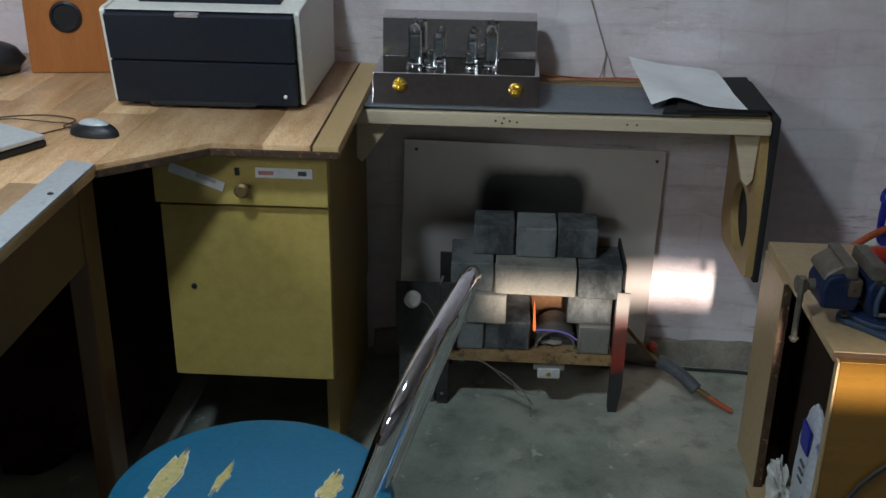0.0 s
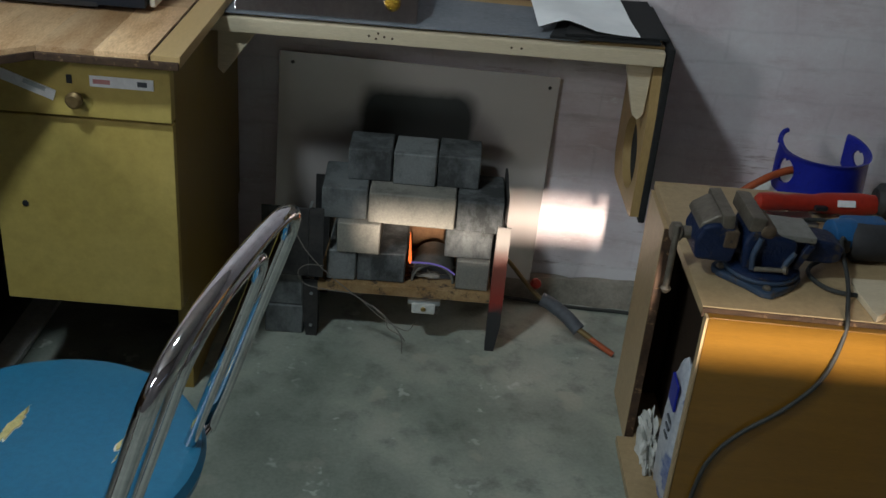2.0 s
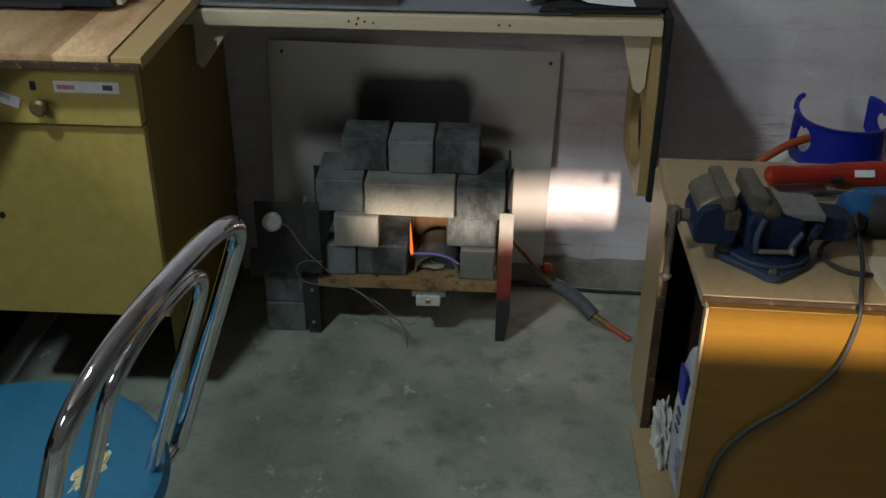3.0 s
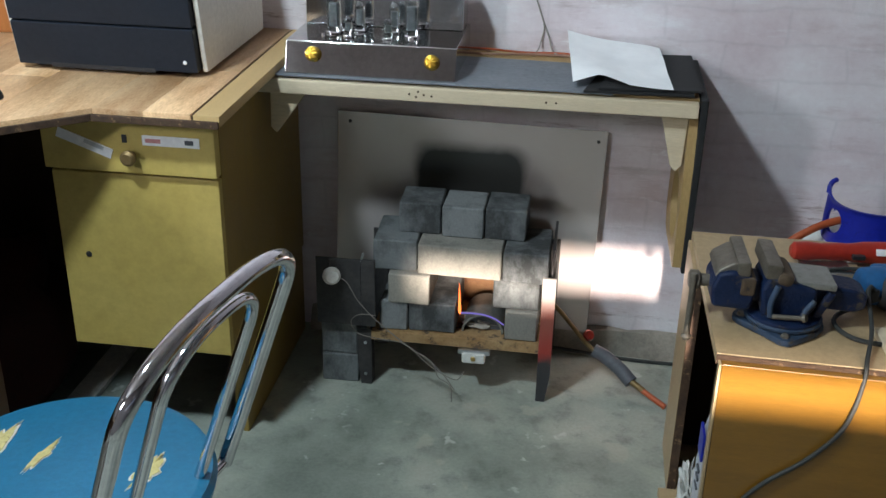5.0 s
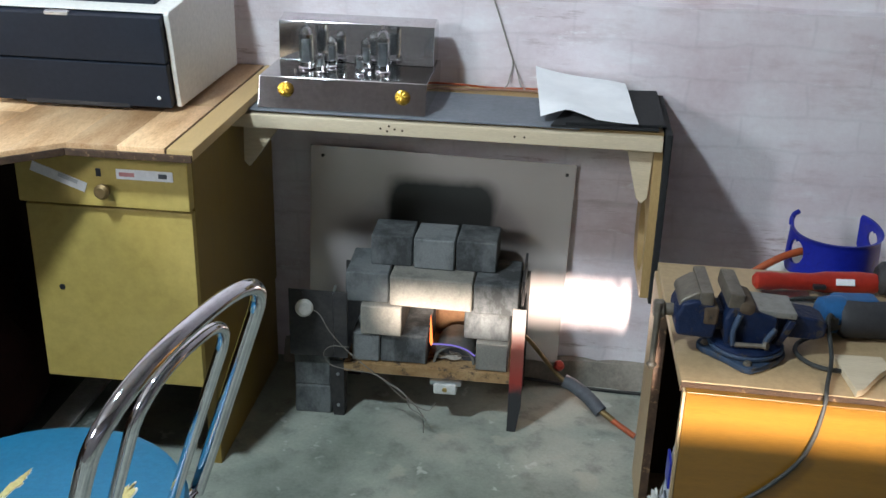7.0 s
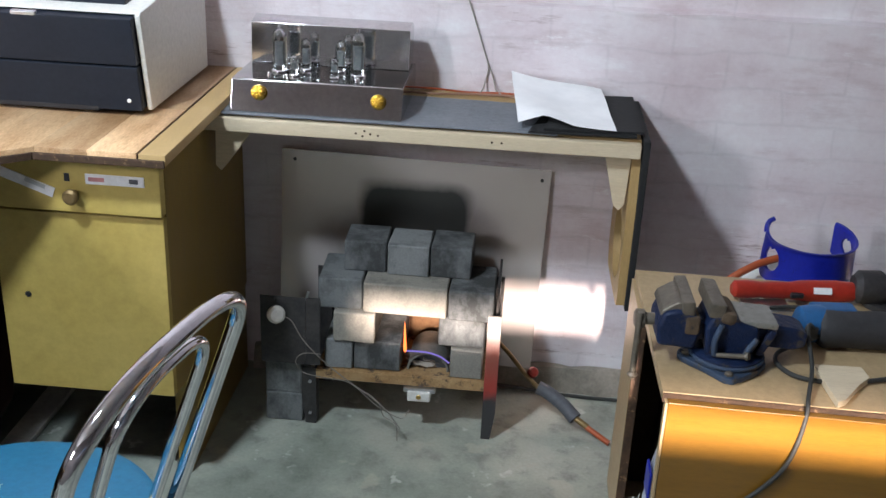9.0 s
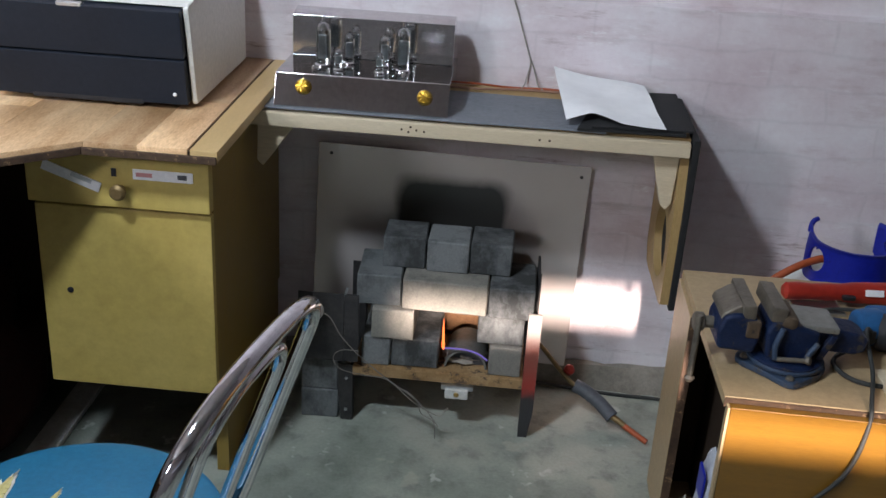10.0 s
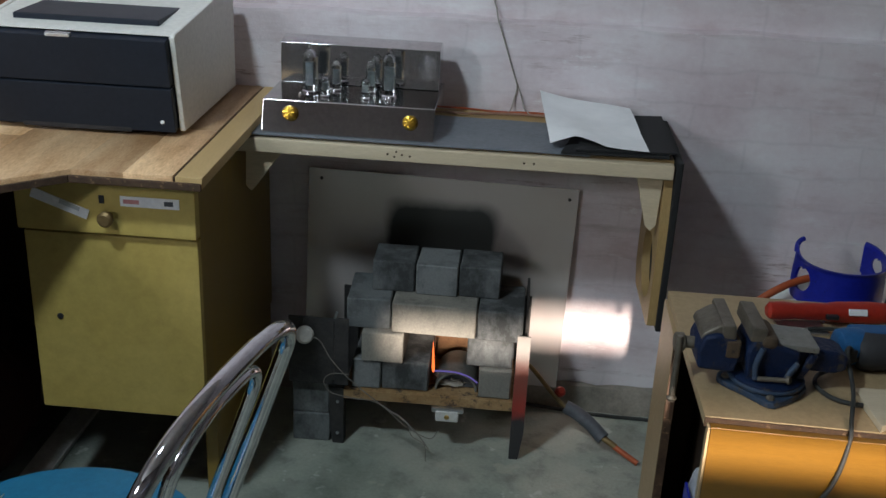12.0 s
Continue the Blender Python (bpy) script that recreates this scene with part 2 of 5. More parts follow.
M_YELLOW = surf("yellow_paint", (0.46, 0.335, 0.085), (0.53, 0.40, 0.12), 4, 0.45, bump=0.03, fine=30)
M_SIDE = wood("ochre_varnish", (0.23, 0.145, 0.028), (0.32, 0.21, 0.045), (12, 12, 1), 4, 0.42)
M_PLANK = wood("oiled_beech", (0.42, 0.185, 0.06), (0.88, 0.60, 0.35), (5, 1, 5), 4.5, 0.36, vary=0.30, coat=0.15)
M_BAND = wood("desk_band", (0.52, 0.34, 0.14), (0.62, 0.43, 0.2), (14, 1, 14), 3.5, 0.4)
M_EDGE = surf("worn_edge", (0.030, 0.015, 0.008), (0.09, 0.048, 0.025), 26, 0.7, bump=0.5, wear=(0.26, 0.16, 0.08), worn=0.58)
M_PINE = wood("pale_pine", (0.56, 0.45, 0.30), (0.69, 0.585, 0.42), (1, 12, 12), 4, 0.5)
M_PLY = wood("plywood", (0.34, 0.21, 0.08), (0.46, 0.31, 0.13), (9, 9, 1), 4, 0.5)
M_BENCH = surf("beech_laminate", (0.37, 0.26, 0.14), (0.44, 0.32, 0.18), 6, 0.42, bump=0.06)
M_ORANGE = wood("amber_laminate", (0.165, 0.076, 0.008), (0.225, 0.108, 0.013), (1, 8, 16), 3, 0.32, coat=0.45, bump=0.03)
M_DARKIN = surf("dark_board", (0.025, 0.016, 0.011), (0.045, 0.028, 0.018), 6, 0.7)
M_REDWOOD = wood("red_brown_desk_frame", (0.085, 0.037, 0.014), (0.13, 0.058, 0.022), (12, 12, 1), 4, 0.45)
M_SPEAKER = wood("cherry_veneer", (0.36, 0.115, 0.025), (0.46, 0.165, 0.04), (12, 12, 1), 4, 0.4)
M_BLACK = surf("black_plastic", (0.012, 0.013, 0.016), (0.02, 0.021, 0.026), 10, 0.42, bump=0.05)
M_RUBBER = surf("black_rubber", (0.018, 0.018, 0.02), (0.035, 0.035, 0.038), 20, 0.7)
M_PRNGREY = surf("charcoal_plastic", (0.013, 0.0175, 0.027), (0.017, 0.0225, 0.034), 6, 0.46, bump=0.06)
M_WHITE = surf("cream_plastic", (0.74, 0.73, 0.68), (0.81, 0.80, 0.75), 4, 0.4, bump=0.04)
M_PAPER = surf("white_paper", (0.90, 0.91, 0.92), (0.94, 0.95, 0.96), 5, 0.8, bump=0.04, fine=9)
M_MAT = surf("grey_felt", (0.13, 0.145, 0.165), (0.20, 0.215, 0.24), 12, 0.65, bump=0.25)
M_FELT = surf("black_felt", (0.009, 0.0095, 0.010), (0.018, 0.018, 0.019), 14, 0.9, bump=0.4)
M_STEEL = surf("polished_steel", (0.56, 0.56, 0.56), (0.64, 0.64, 0.64), 5, 0.07, 1.0, bump=0.0)
M_CHROME = surf("chrome", (0.62, 0.62, 0.65), (0.70, 0.70, 0.73), 30, 0.05, 1.0, bump=0.01)
M_ALU = surf("aluminium", (0.50, 0.52, 0.54), (0.62, 0.64, 0.66), 12, 0.36, 1.0, bump=0.08, wear=(0.35, 0.36, 0.37))
M_STRIP = surf("strip_aluminium", (0.50, 0.54, 0.57), (0.60, 0.64, 0.67), 9, 0.42, 0.35, bump=0.05, wear=(0.40, 0.43, 0.45))
M_IRON = surf("dark_iron", (0.035, 0.035, 0.038), (0.075, 0.07, 0.068), 18, 0.6, 0.5, bump=0.35)
M_RUST = surf("scorched_steel", (0.26, 0.14, 0.05), (0.42, 0.28, 0.14), 16, 0.75, 0.2, bump=0.5, wear=(0.09, 0.06, 0.04), worn=0.53)
M_GOLD = surf("gilded_brass", (0.75, 0.44, 0.05), (0.85, 0.55, 0.10), 20, 0.25, 1.0, bump=0.02)
M_BRASS = surf("dull_brass", (0.42, 0.29, 0.10), (0.55, 0.38, 0.14), 25, 0.4, 0.9, bump=0.1)
M_OLDBRASS = surf("tarnished_brass", (0.14, 0.09, 0.035), (0.24, 0.16, 0.07), 30, 0.45, 0.6, bump=0.2)
M_CERAMIC = surf("white_ceramic", (0.68, 0.66, 0.62), (0.78, 0.76, 0.72), 30, 0.5, bump=0.15)
M_BLUEVIN = surf("blue_vinyl", (0.010, 0.125, 0.235), (0.016, 0.16, 0.29), 5, 0.38, bump=0.12)
M_FOAM = surf("yellow_foam", (0.52, 0.42, 0.15), (0.66, 0.56, 0.26), 60, 0.95, bump=0.9, wear=(0.16, 0.10, 0.05))
M_FRAY = surf("frayed_backing", (0.62, 0.58, 0.48), (0.74, 0.70, 0.60), 40, 0.95, bump=0.6)
M_VISE = surf("blue_enamel", (0.003, 0.009, 0.034), (0.006, 0.018, 0.058), 16, 0.5, bump=0.7, wear=(0.055, 0.045, 0.036), worn=0.555)
M_VISEL = surf("grey_blue_casting", (0.022, 0.040, 0.075), (0.040, 0.065, 0.11), 18, 0.5, bump=0.6, wear=(0.07, 0.06, 0.05), worn=0.53)
M_RUSTDK = surf("brown_rust", (0.055, 0.036, 0.022), (0.11, 0.075, 0.045), 30, 0.8, 0.1, bump=0.5, wear=(0.03, 0.024, 0.02))
M_ANVIL = surf("bare_steel_plate", (0.20, 0.20, 0.18), (0.29, 0.285, 0.26), 14, 0.5, 0.5, bump=0.15, wear=(0.13, 0.12, 0.10))
M_JAW = surf("worn_steel", (0.11, 0.095, 0.075), (0.20, 0.175, 0.14), 25, 0.5, 0.5, bump=0.3)
M_RED = surf("red_plastic", (0.30, 0.018, 0.010), (0.40, 0.028, 0.014), 14, 0.4, bump=0.08)
M_BLUETOOL = surf("blue_plastic", (0.008, 0.075, 0.20), (0.012, 0.10, 0.26), 14, 0.45, bump=0.1)
M_CYL = surf("blue_gas_paint", (0.005, 0.012, 0.24), (0.009, 0.020, 0.33), 10, 0.38, bump=0.08, wear=(0.008, 0.01, 0.13))
M_HOSE = surf("orange_hose", (0.34, 0.06, 0.016), (0.44, 0.09, 0.024), 30, 0.5)
M_CABLE = surf("dark_cable", (0.022, 0.023, 0.022), (0.04, 0.041, 0.038), 40, 0.6)
M_GREYCABLE = surf("grey_wire", (0.28, 0.25, 0.22), (0.40, 0.36, 0.32), 60, 0.7)
M_MOUSEWIRE = surf("dark_brown_wire", (0.06, 0.035, 0.02), (0.10, 0.06, 0.035), 60, 0.6)
M_DULLWIRE = surf("sooty_wire", (0.13, 0.12, 0.105), (0.22, 0.20, 0.175), 60, 0.7)
M_BROWNCABLE = surf("brown_wire", (0.24, 0.13, 0.09), (0.34, 0.19, 0.13), 60, 0.6)
M_HANDLE = surf("grey_torch_handle", (0.06, 0.065, 0.075), (0.09, 0.095, 0.11), 30, 0.55)
M_BAG = surf("blue_white_bag", (0.05, 0.10, 0.34), (0.55, 0.57, 0.60), 9, 0.4, bump=0.3, lo=0.40, hi=0.44)
M_RAG = surf("pale_rag", (0.48, 0.48, 0.45), (0.66, 0.66, 0.63), 16, 0.9, bump=0.5)
M_SACK = surf("dark_red_sack", (0.018, 0.005, 0.005), (0.032, 0.007, 0.006), 8, 0.8)
M_LABEL = surf("paper_label", (0.80, 0.80, 0.81), (0.88, 0.88, 0.89), 20, 0.6)
M_REDPRINT = surf("red_print", (0.55, 0.22, 0.22), (0.60, 0.28, 0.28), 30, 0.6)
M_GLASS = glassy("tube_glass")
M_SILVER = surf("getter_silver", (0.35, 0.35, 0.36), (0.55, 0.55, 0.56), 40, 0.12, 1.0)
M_ANODE = surf("grey_anode", (0.12, 0.127, 0.135), (0.20, 0.21, 0.22), 40, 0.5, 0.7)
M_FLAME = glow("orange_flame", (1.0, 0.17, 0.035), 1.7)
M_FLAMEB = glow("blue_flame", (0.20, 0.16, 0.55), 0.5)
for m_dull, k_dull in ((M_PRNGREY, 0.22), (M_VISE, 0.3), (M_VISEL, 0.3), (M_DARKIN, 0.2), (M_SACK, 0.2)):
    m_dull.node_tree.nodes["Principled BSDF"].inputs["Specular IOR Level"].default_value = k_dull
M_LAPTOP = surf("silver_lid", (0.62, 0.66, 0.68), (0.70, 0.74, 0.76), 4, 0.35, 0.3, bump=0.03)

# ---- mesh helpers ----


def shape(bm, verts, faces):
    vs = [bm.verts.new(v) for v in verts]
    for f in faces:
        bm.faces.new([vs[i] for i in f])


def box(x0, y0, z0, x1, y1, z1, bevel=0.003, bm=None, m=None, seg=2):
    """A bevelled block; m turns it about its own centre."""
    b2 = bmesh.new()
    bmesh.ops.create_cube(b2, size=1, matrix=Matrix.Diagonal((abs(x1 - x0), abs(y1 - y0), abs(z1 - z0), 1)))
    if bevel:
        bmesh.ops.bevel(b2, geom=b2.edges[:], offset=bevel, segments=seg, affect="EDGES", profile=0.5)
    c = Matrix.Translation(((x0 + x1) / 2, (y0 + y1) / 2, (z0 + z1) / 2))
    bmesh.ops.transform(b2, matrix=c @ m if m else c, verts=b2.verts[:])
    return join(bm, b2)


def join(bm, b2):
    if bm is None:
        return b2
    me = bpy.data.meshes.new("tmp")
    b2.to_mesh(me)
    b2.free()
    bm.from_mesh(me)
    bpy.data.meshes.remove(me)
    return bm


def prism(pts, z0, z1, bevel=0.003, bm=None):
    """A flat outline (x, y) raised from z0 to z1."""
    b2 = bmesh.new()
    f = b2.faces.new([b2.verts.new((x, y, z0)) for x, y in pts])
    r = bmesh.ops.extrude_face_region(b2, geom=[f])
    bmesh.ops.translate(b2, vec=(0, 0, z1 - z0), verts=[v for v in r["geom"] if isinstance(v, bmesh.types.BMVert)])
    bmesh.ops.recalc_face_normals(b2, faces=b2.faces[:])
    if bevel:
        bmesh.ops.bevel(b2, geom=b2.edges[:], offset=bevel, segments=2, affect="EDGES", profile=0.5)
    return join(bm, b2)


def lathe(profile, m, seg=28, bm=None):
    """Turns (radius, height) pairs about z, then places them by m."""
    b2 = bmesh.new()
    rings = []
    for r, h in profile:
        rings.append([b2.verts.new((r * math.cos(2 * math.pi * i / seg), r * math.sin(2 * math.pi * i / seg), h)) for i in range(seg)])
    for a, b in zip(rings, rings[1:]):
        for i in range(seg):
            b2.faces.new((a[i], a[(i + 1) % seg], b[(i + 1) % seg], b[i]))
    b2.faces.new(rings[0][::-1])
    b2.faces.new(rings[-1])
    bmesh.ops.recalc_face_normals(b2, faces=b2.faces[:])
    bmesh.ops.transform(b2, matrix=m, verts=b2.verts[:])
    return join(bm, b2)


def along(a, b):
    """The pose at a whose z axis points to b."""
    a, b = Vector(a), Vector(b)
    return Matrix.Translation(a) @ (b - a).to_track_quat("Z", "Y").to_matrix().to_4x4()


def rod(a, b, r, bm=None, seg=16, r2=None):
    n = (Vector(b) - Vector(a)).length
    e = min(r * 0.25, n * 0.2)
    r2 = r if r2 is None else r2
    return lathe([(r - e, 0), (r, e), (r2, n - e), (r2 - e, n)], along(a, b), seg, bm)


def spline(pts, n=8):
    """Points on a smooth line through pts."""
    p = [Vector(q) for q in pts]
    p = [p[0] * 2 - p[1]] + p + [p[-1] * 2 - p[-2]]
    out = []
    for i in range(1, len(p) - 2):
        for k in range(n):
            t = k / n
            a, b, c, d = p[i - 1], p[i], p[i + 1], p[i + 2]
            out.append(0.5 * ((2 * b) + (c - a) * t + (2 * a - 5 * b + 4 * c - d) * t * t + (3 * b - a - 3 * c + d) * t ** 3))
    return out + [p[-2]]


def tube(pts, r, bm=None, seg=10, n=8, smooth=True, closed=False):
    """A round tube along a smooth line."""
    line = spline(pts, n) if smooth else [Vector(q) for q in pts]
    b2 = bmesh.new()
    rings, up = [], Vector((0, 0, 1))
    for i, c in enumerate(line):
        d = (line[min(i + 1, len(line) - 1)] - line[max(i - 1, 0)]).normalized()
        if abs(d.dot(up)) > 0.98:
            up = Vector((0, 1, 0)) if abs(d.y) < 0.9 else Vector((1, 0, 0))
        s = d.cross(up).normalized()
        up = s.cross(d).normalized()
        rings.append([b2.verts.new(c + r * (math.cos(2 * math.pi * k / seg) * s + math.sin(2 * math.pi * k / seg) * up)) for k in range(seg)])
    for a, b in zip(rings, rings[1:]):
        for k in range(seg):
            b2.faces.new((a[k], a[(k + 1) % seg], b[(k + 1) % seg], b[k]))
    b2.faces.new(rings[0][::-1])
    b2.faces.new(rings[-1])
    bmesh.ops.recalc_face_normals(b2, faces=b2.faces[:])
    return join(bm, b2)


def lump(centre, size, bm=None, rough=0.25, scale=3.0, sub=3, seed=0.0):
    """A crumpled rounded body."""
    b2 = bmesh.new()
    bmesh.ops.create_icosphere(b2, subdivisions=sub, radius=1)
    for v in b2.verts:
        k = 1 + rough * noise.fractal(v.co * scale + Vector((seed, seed, seed)), 0.8, 2.0, 4)
        v.co = Vector((v.co.x * size[0] * k, v.co.y * size[1] * k, max(v.co.z, -0.75) * size[2] * k))
    bmesh.ops.translate(b2, vec=centre, verts=b2.verts[:])
    return join(bm, b2)


def finish(ob, smooth):
    if smooth:
        for p in ob.data.polygons:
            p.use_smooth = True
        ob.data.set_sharp_from_angle(angle=radians(38))
        if not ob.name.startswith(("brick", "plank")):
            ob.modifiers.new("even_shading", "WEIGHTED_NORMAL").keep_sharp = True
    return ob


def mesh_of(name, bm, material):
    me = bpy.data.meshes.new(name)
    bm.normal_update()
    bm.to_mesh(me)
    bm.free()
    me.materials.append(material)
    return me


def part(name, bm, material, parent, label=""):
    ob = new(name, mesh_of(name, bm, material))
    ob.parent = parent
    if parent.type == "EMPTY":
        ob.matrix_parent_inverse = parent.matrix_basis.inverted()
    if label:
        ob["label"] = label
    return finish(ob, True)


def thing(name, base, label, category, group="", kind=""):
    ob = new(name)
    ob.empty_display_size = 0.05
    ob.matrix_basis = Matrix.Translation(base)
    return tagged(ob, label, category, group, kind)


def single(name, bm, material, label, category="", group="", kind=""):
    return tagged(finish(new(name, mesh_of(name, bm, material)), True), label, category, group, kind)


def setting(name, bm, material, label):
    return tagged(finish(new(name, mesh_of(name, bm, material)), True), label, "", "", "structure")


# ---- the room ----
DESK, SHELF, BENCH = 0.783, 0.762, 0.516

setting("floor", box(-2.9, -3.5, -0.12, 3.2, 0.14, 0.0, 0), M_FLOOR, "worn grey concrete floor with pale paint spots")
setting("ceiling", box(-2.9, -3.5, 2.52, 3.2, 0.14, 2.62, 0), M_CEIL, "plain pale ceiling")


def north_wall():
    """Painted brick: the upper part stands back behind a thin uneven ledge."""
    bm = bmesh.new()
    nx = 90
    rows = [(0.0, 0.0), (0.3, 0.0), (0.6, 0.0), (0.955, -0.004), (0.964, -0.002), (0.969, 0.030), (1.3, 0.032), (2.52, 0.032)]
    grid = []
    for z, y in rows:
        line = []
        for i in range(nx + 1):
            x = -2.9 + 6.1 * i / nx
            w = 0.006 * noise.noise(Vector((x * 3, z * 4, 1))) + 0.004 * noise.noise(Vector((x * 9, z * 9, 2)))
            dz = 0.008 * noise.noise(Vector((x * 6, 5, 0))) if 0.9 < z < 1.0 else 0
            line.append(bm.verts.new((x, y + w * 0.5, z + dz)))
        grid.append(line)
    for a, b in zip(grid, grid[1:]):
        for i in range(nx):
            bm.faces.new((a[i], a[i + 1], b[i + 1], b[i]))
    edge = [e for e in bm.edges if e.is_boundary]
    r = bmesh.ops.extrude_edge_only(bm, edges=edge)
    for v in r["geom"]:
        if isinstance(v, bmesh.types.BMVert):
            v.co.y = 0.14
    bmesh.ops.recalc_face_normals(bm, faces=bm.faces[:])
    return bm


setting("wall_north", north_wall(), M_WALL, "pinkish whitewashed brick wall, stained and scuffed")
setting("wall_west", box(-3.0, -3.5, 0, -2.9, 0.14, 2.52, 0), M_ROOM, "plain pinkish wall")
setting("wall_east", box(3.2, -3.5, 0, 3.3, 0.14, 2.52, 0), M_ROOM, "plain pinkish wall")
SL_X0, SL_X1, SL_Z0, SL_Z1 = 0.07, 1.75, 1.122, 1.221
WN_X0, WN_X1, WN_Z0, WN_Z1 = -2.20, -1.70, 1.70, 2.20
south = box(-2.9, -3.45, 0, 3.2, -3.35, SL_Z0, 0)
south = box(-2.9, -3.45, SL_Z1, 3.2, -3.35, WN_Z0, 0, south)
south = box(-2.9, -3.45, WN_Z1, 3.2, -3.35, 2.52, 0, south)
south = box(-2.9, -3.45, SL_Z0, SL_X0, -3.35, SL_Z1, 0, south)
south = box(SL_X1, -3.45, SL_Z0, 3.2, -3.35, SL_Z1, 0, south)
south = box(-2.9, -3.45, WN_Z0, WN_X0, -3.35, WN_Z1, 0, south)
south = box(WN_X1, -3.45, WN_Z0, 3.2, -3.35, WN_Z1, 0, south)
setting("wall_south", south, M_ROOM, "plain wall with a low slit window and a small square one")
# unseen panel, added so that no sun passes the small window
setting("window_1", box(WN_X0, -3.45, WN_Z0, WN_X1, -3.40, WN_Z1, 0), M_WHITE, "unseen white panel added in the small window to stop the sun")


def skirt():
    bm = bmesh.new()
    n = 90
    prof = [(-0.004, 0.066), (-0.016, 0.060), (-0.026, 0.03), (-0.036, 0.0)]
    rings = []
    for i in range(n + 1):
        x = -0.32 + 3.5 * i / n
        rings.append([bm.verts.new((x, y + 0.010 * noise.noise(Vector((x * 22, k * 3.1, 4))), max(0, z + (0.012 * noise.noise(Vector((x * 17, k, 9))) if k < 3 else 0)))) for k, (y, z) in enumerate(prof)])
    for a, b in zip(rings, rings[1:]):
        for k in range(3):
            bm.faces.new((a[k], a[k + 1], b[k + 1], b[k]))
    bmesh.ops.recalc_face_normals(bm, faces=bm.faces[:])
    return bm


setting("baseboard", skirt(), M_PLASTER, "crumbling mortar strip along the foot of the wall")
fix = thing("ceiling_lamp", (LAMP_X, LAMP_Y, 2.52), "round white ceiling lamp", "lamp")
part("base_plate", lathe([(0.13, 0), (0.14, 0.015), (0.12, 0.054)], pose(LAMP_X, LAMP_Y, 2.465), 40), M_WHITE, fix)

# ---- desk with its pedestal ----
desk = thing("desk", (-1.1, -0.8, 0), "corner desk with an oiled beech top of glued planks", "desk")


def front_of(x):
    """The desk's front edge: straight, then cut off slantwise, then the wing."""
    if x > -0.536:
        return -0.662
    if x > -0.703:
        return -0.662 + (x + 0.536) / (-0.703 + 0.536) * (-0.806 + 0.662)
    return -2.05


cuts = [-1.72, -1.62, -1.52, -1.42, -1.32, -1.22, -1.12, -1.02, -0.915, -0.81, -0.7031, -0.62, -0.536, -0.44, -0.3500]
rnd = random.Random(4)
for k in range(len(cuts) - 1):
    a, b = cuts[k] + 0.0002, cuts[k + 1] - 0.0002
    fa, fb = (-2.05, -2.05) if b < -0.7032 else (front_of(a + 1e-4), front_of(b - 1e-4))
    if a < -0.7032 and b >= -0.7032:
        fa = fb = -2.05
    ends = [-0.004]
    while ends[-1] > max(fa, fb) + 0.55:
        ends.append(ends[-1] - rnd.uniform(0.28, 0.5))
    for i, y1 in enumerate(ends):
        last = i == len(ends) - 1
        ya, yb = (fa, fb) if last else (ends[i + 1] + 0.0004, ends[i + 1] + 0.0004)
        part("plank", prism([(a, ya), (b, yb), (b, y1), (a, y1)], DESK - 0.021, DESK + rnd.uniform(-0.0002, 0.0002), 0.0004), M_PLANK, desk)
part("groove_strip", box(-0.3487, -0.664, DESK - 0.021, -0.3467, -0.004, DESK - 0.0012, 0.0003), M_EDGE, desk)
part("edge_band", box(-0.3455, -0.664, DESK - 0.021, -0.296, -0.004, DESK, 0.002), M_BAND, desk, "yellow-brown edge band behind a dark groove")
part("front_edge", box(-0.537, -0.671, DESK - 0.023, -0.297, -0.6645, DESK - 0.009, 0.002), M_EDGE, desk, "worn dark brown edge strip, its slanted piece a painted thin shadow")
# dark strip added for the thin shadow below the slanted edge
part("front_edge", prism([(-0.7005, -0.8125), (-0.5375, -0.6715), (-0.5375, -0.665), (-0.7005, -0.8060)], DESK - 0.023, DESK - 0.009, 0.0015), M_EDGE, desk, "worn dark brown edge strip, its slanted piece a painted thin shadow")
part("metal_strip", prism([(-0.754, -0.80), (-0.699, -0.815), (-0.692, -2.05), (-0.746, -2.05)], DESK + 0.001, DESK + 0.006, 0.001), M_STRIP, desk, "scuffed aluminium edge strip")
for y in (-0.97, -1.35):
    part("screw", lathe([(0.004, 0), (0.0055, 0.001), (0.003, 0.0025)], pose(-0.714, y, DESK + 0.006), 12), M_IRON, desk)
part("apron", box(-0.742, -2.0, 0.62, -0.715, -0.862, DESK - 0.029, 0.003), M_REDWOOD, desk)
part("leg", box(-0.75, -0.87, 0, -0.712, -0.80, DESK - 0.03, 0.004), M_REDWOOD, desk, "dark brown leg board")
part("leg", box(-0.75, -2.0, 0, -0.712, -1.93, 0.62, 0.004), M_REDWOOD, desk)
part("side_board", box(-1.70, -2.0, 0, -1.67, -0.02, DESK - 0.03, 0.003), M_REDWOOD, desk)
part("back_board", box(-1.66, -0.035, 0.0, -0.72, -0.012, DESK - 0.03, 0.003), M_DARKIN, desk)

ped = thing("pedestal_cabinet", (-0.5, -0.3, 0), "mustard-yellow wooden pedestal cabinet under the desk end", "cabinet")
part("side_panel", prism([(-0.3525, -0.5765), (-0.3315, -0.5765), (-0.3315, -0.03), (-0.3525, -0.03)], 0.2405, DESK - 0.029, 0.002), M_SIDE, ped, "ochre varnished side panel")
part("leg_board", prism([(-0.3625, -0.510), (-0.3355, -0.510), (-0.3355, -0.03), (-0.3625, -0.03)], 0.0, 0.240, 0.002), M_SIDE, ped, "ochre varnished leg board, set back")
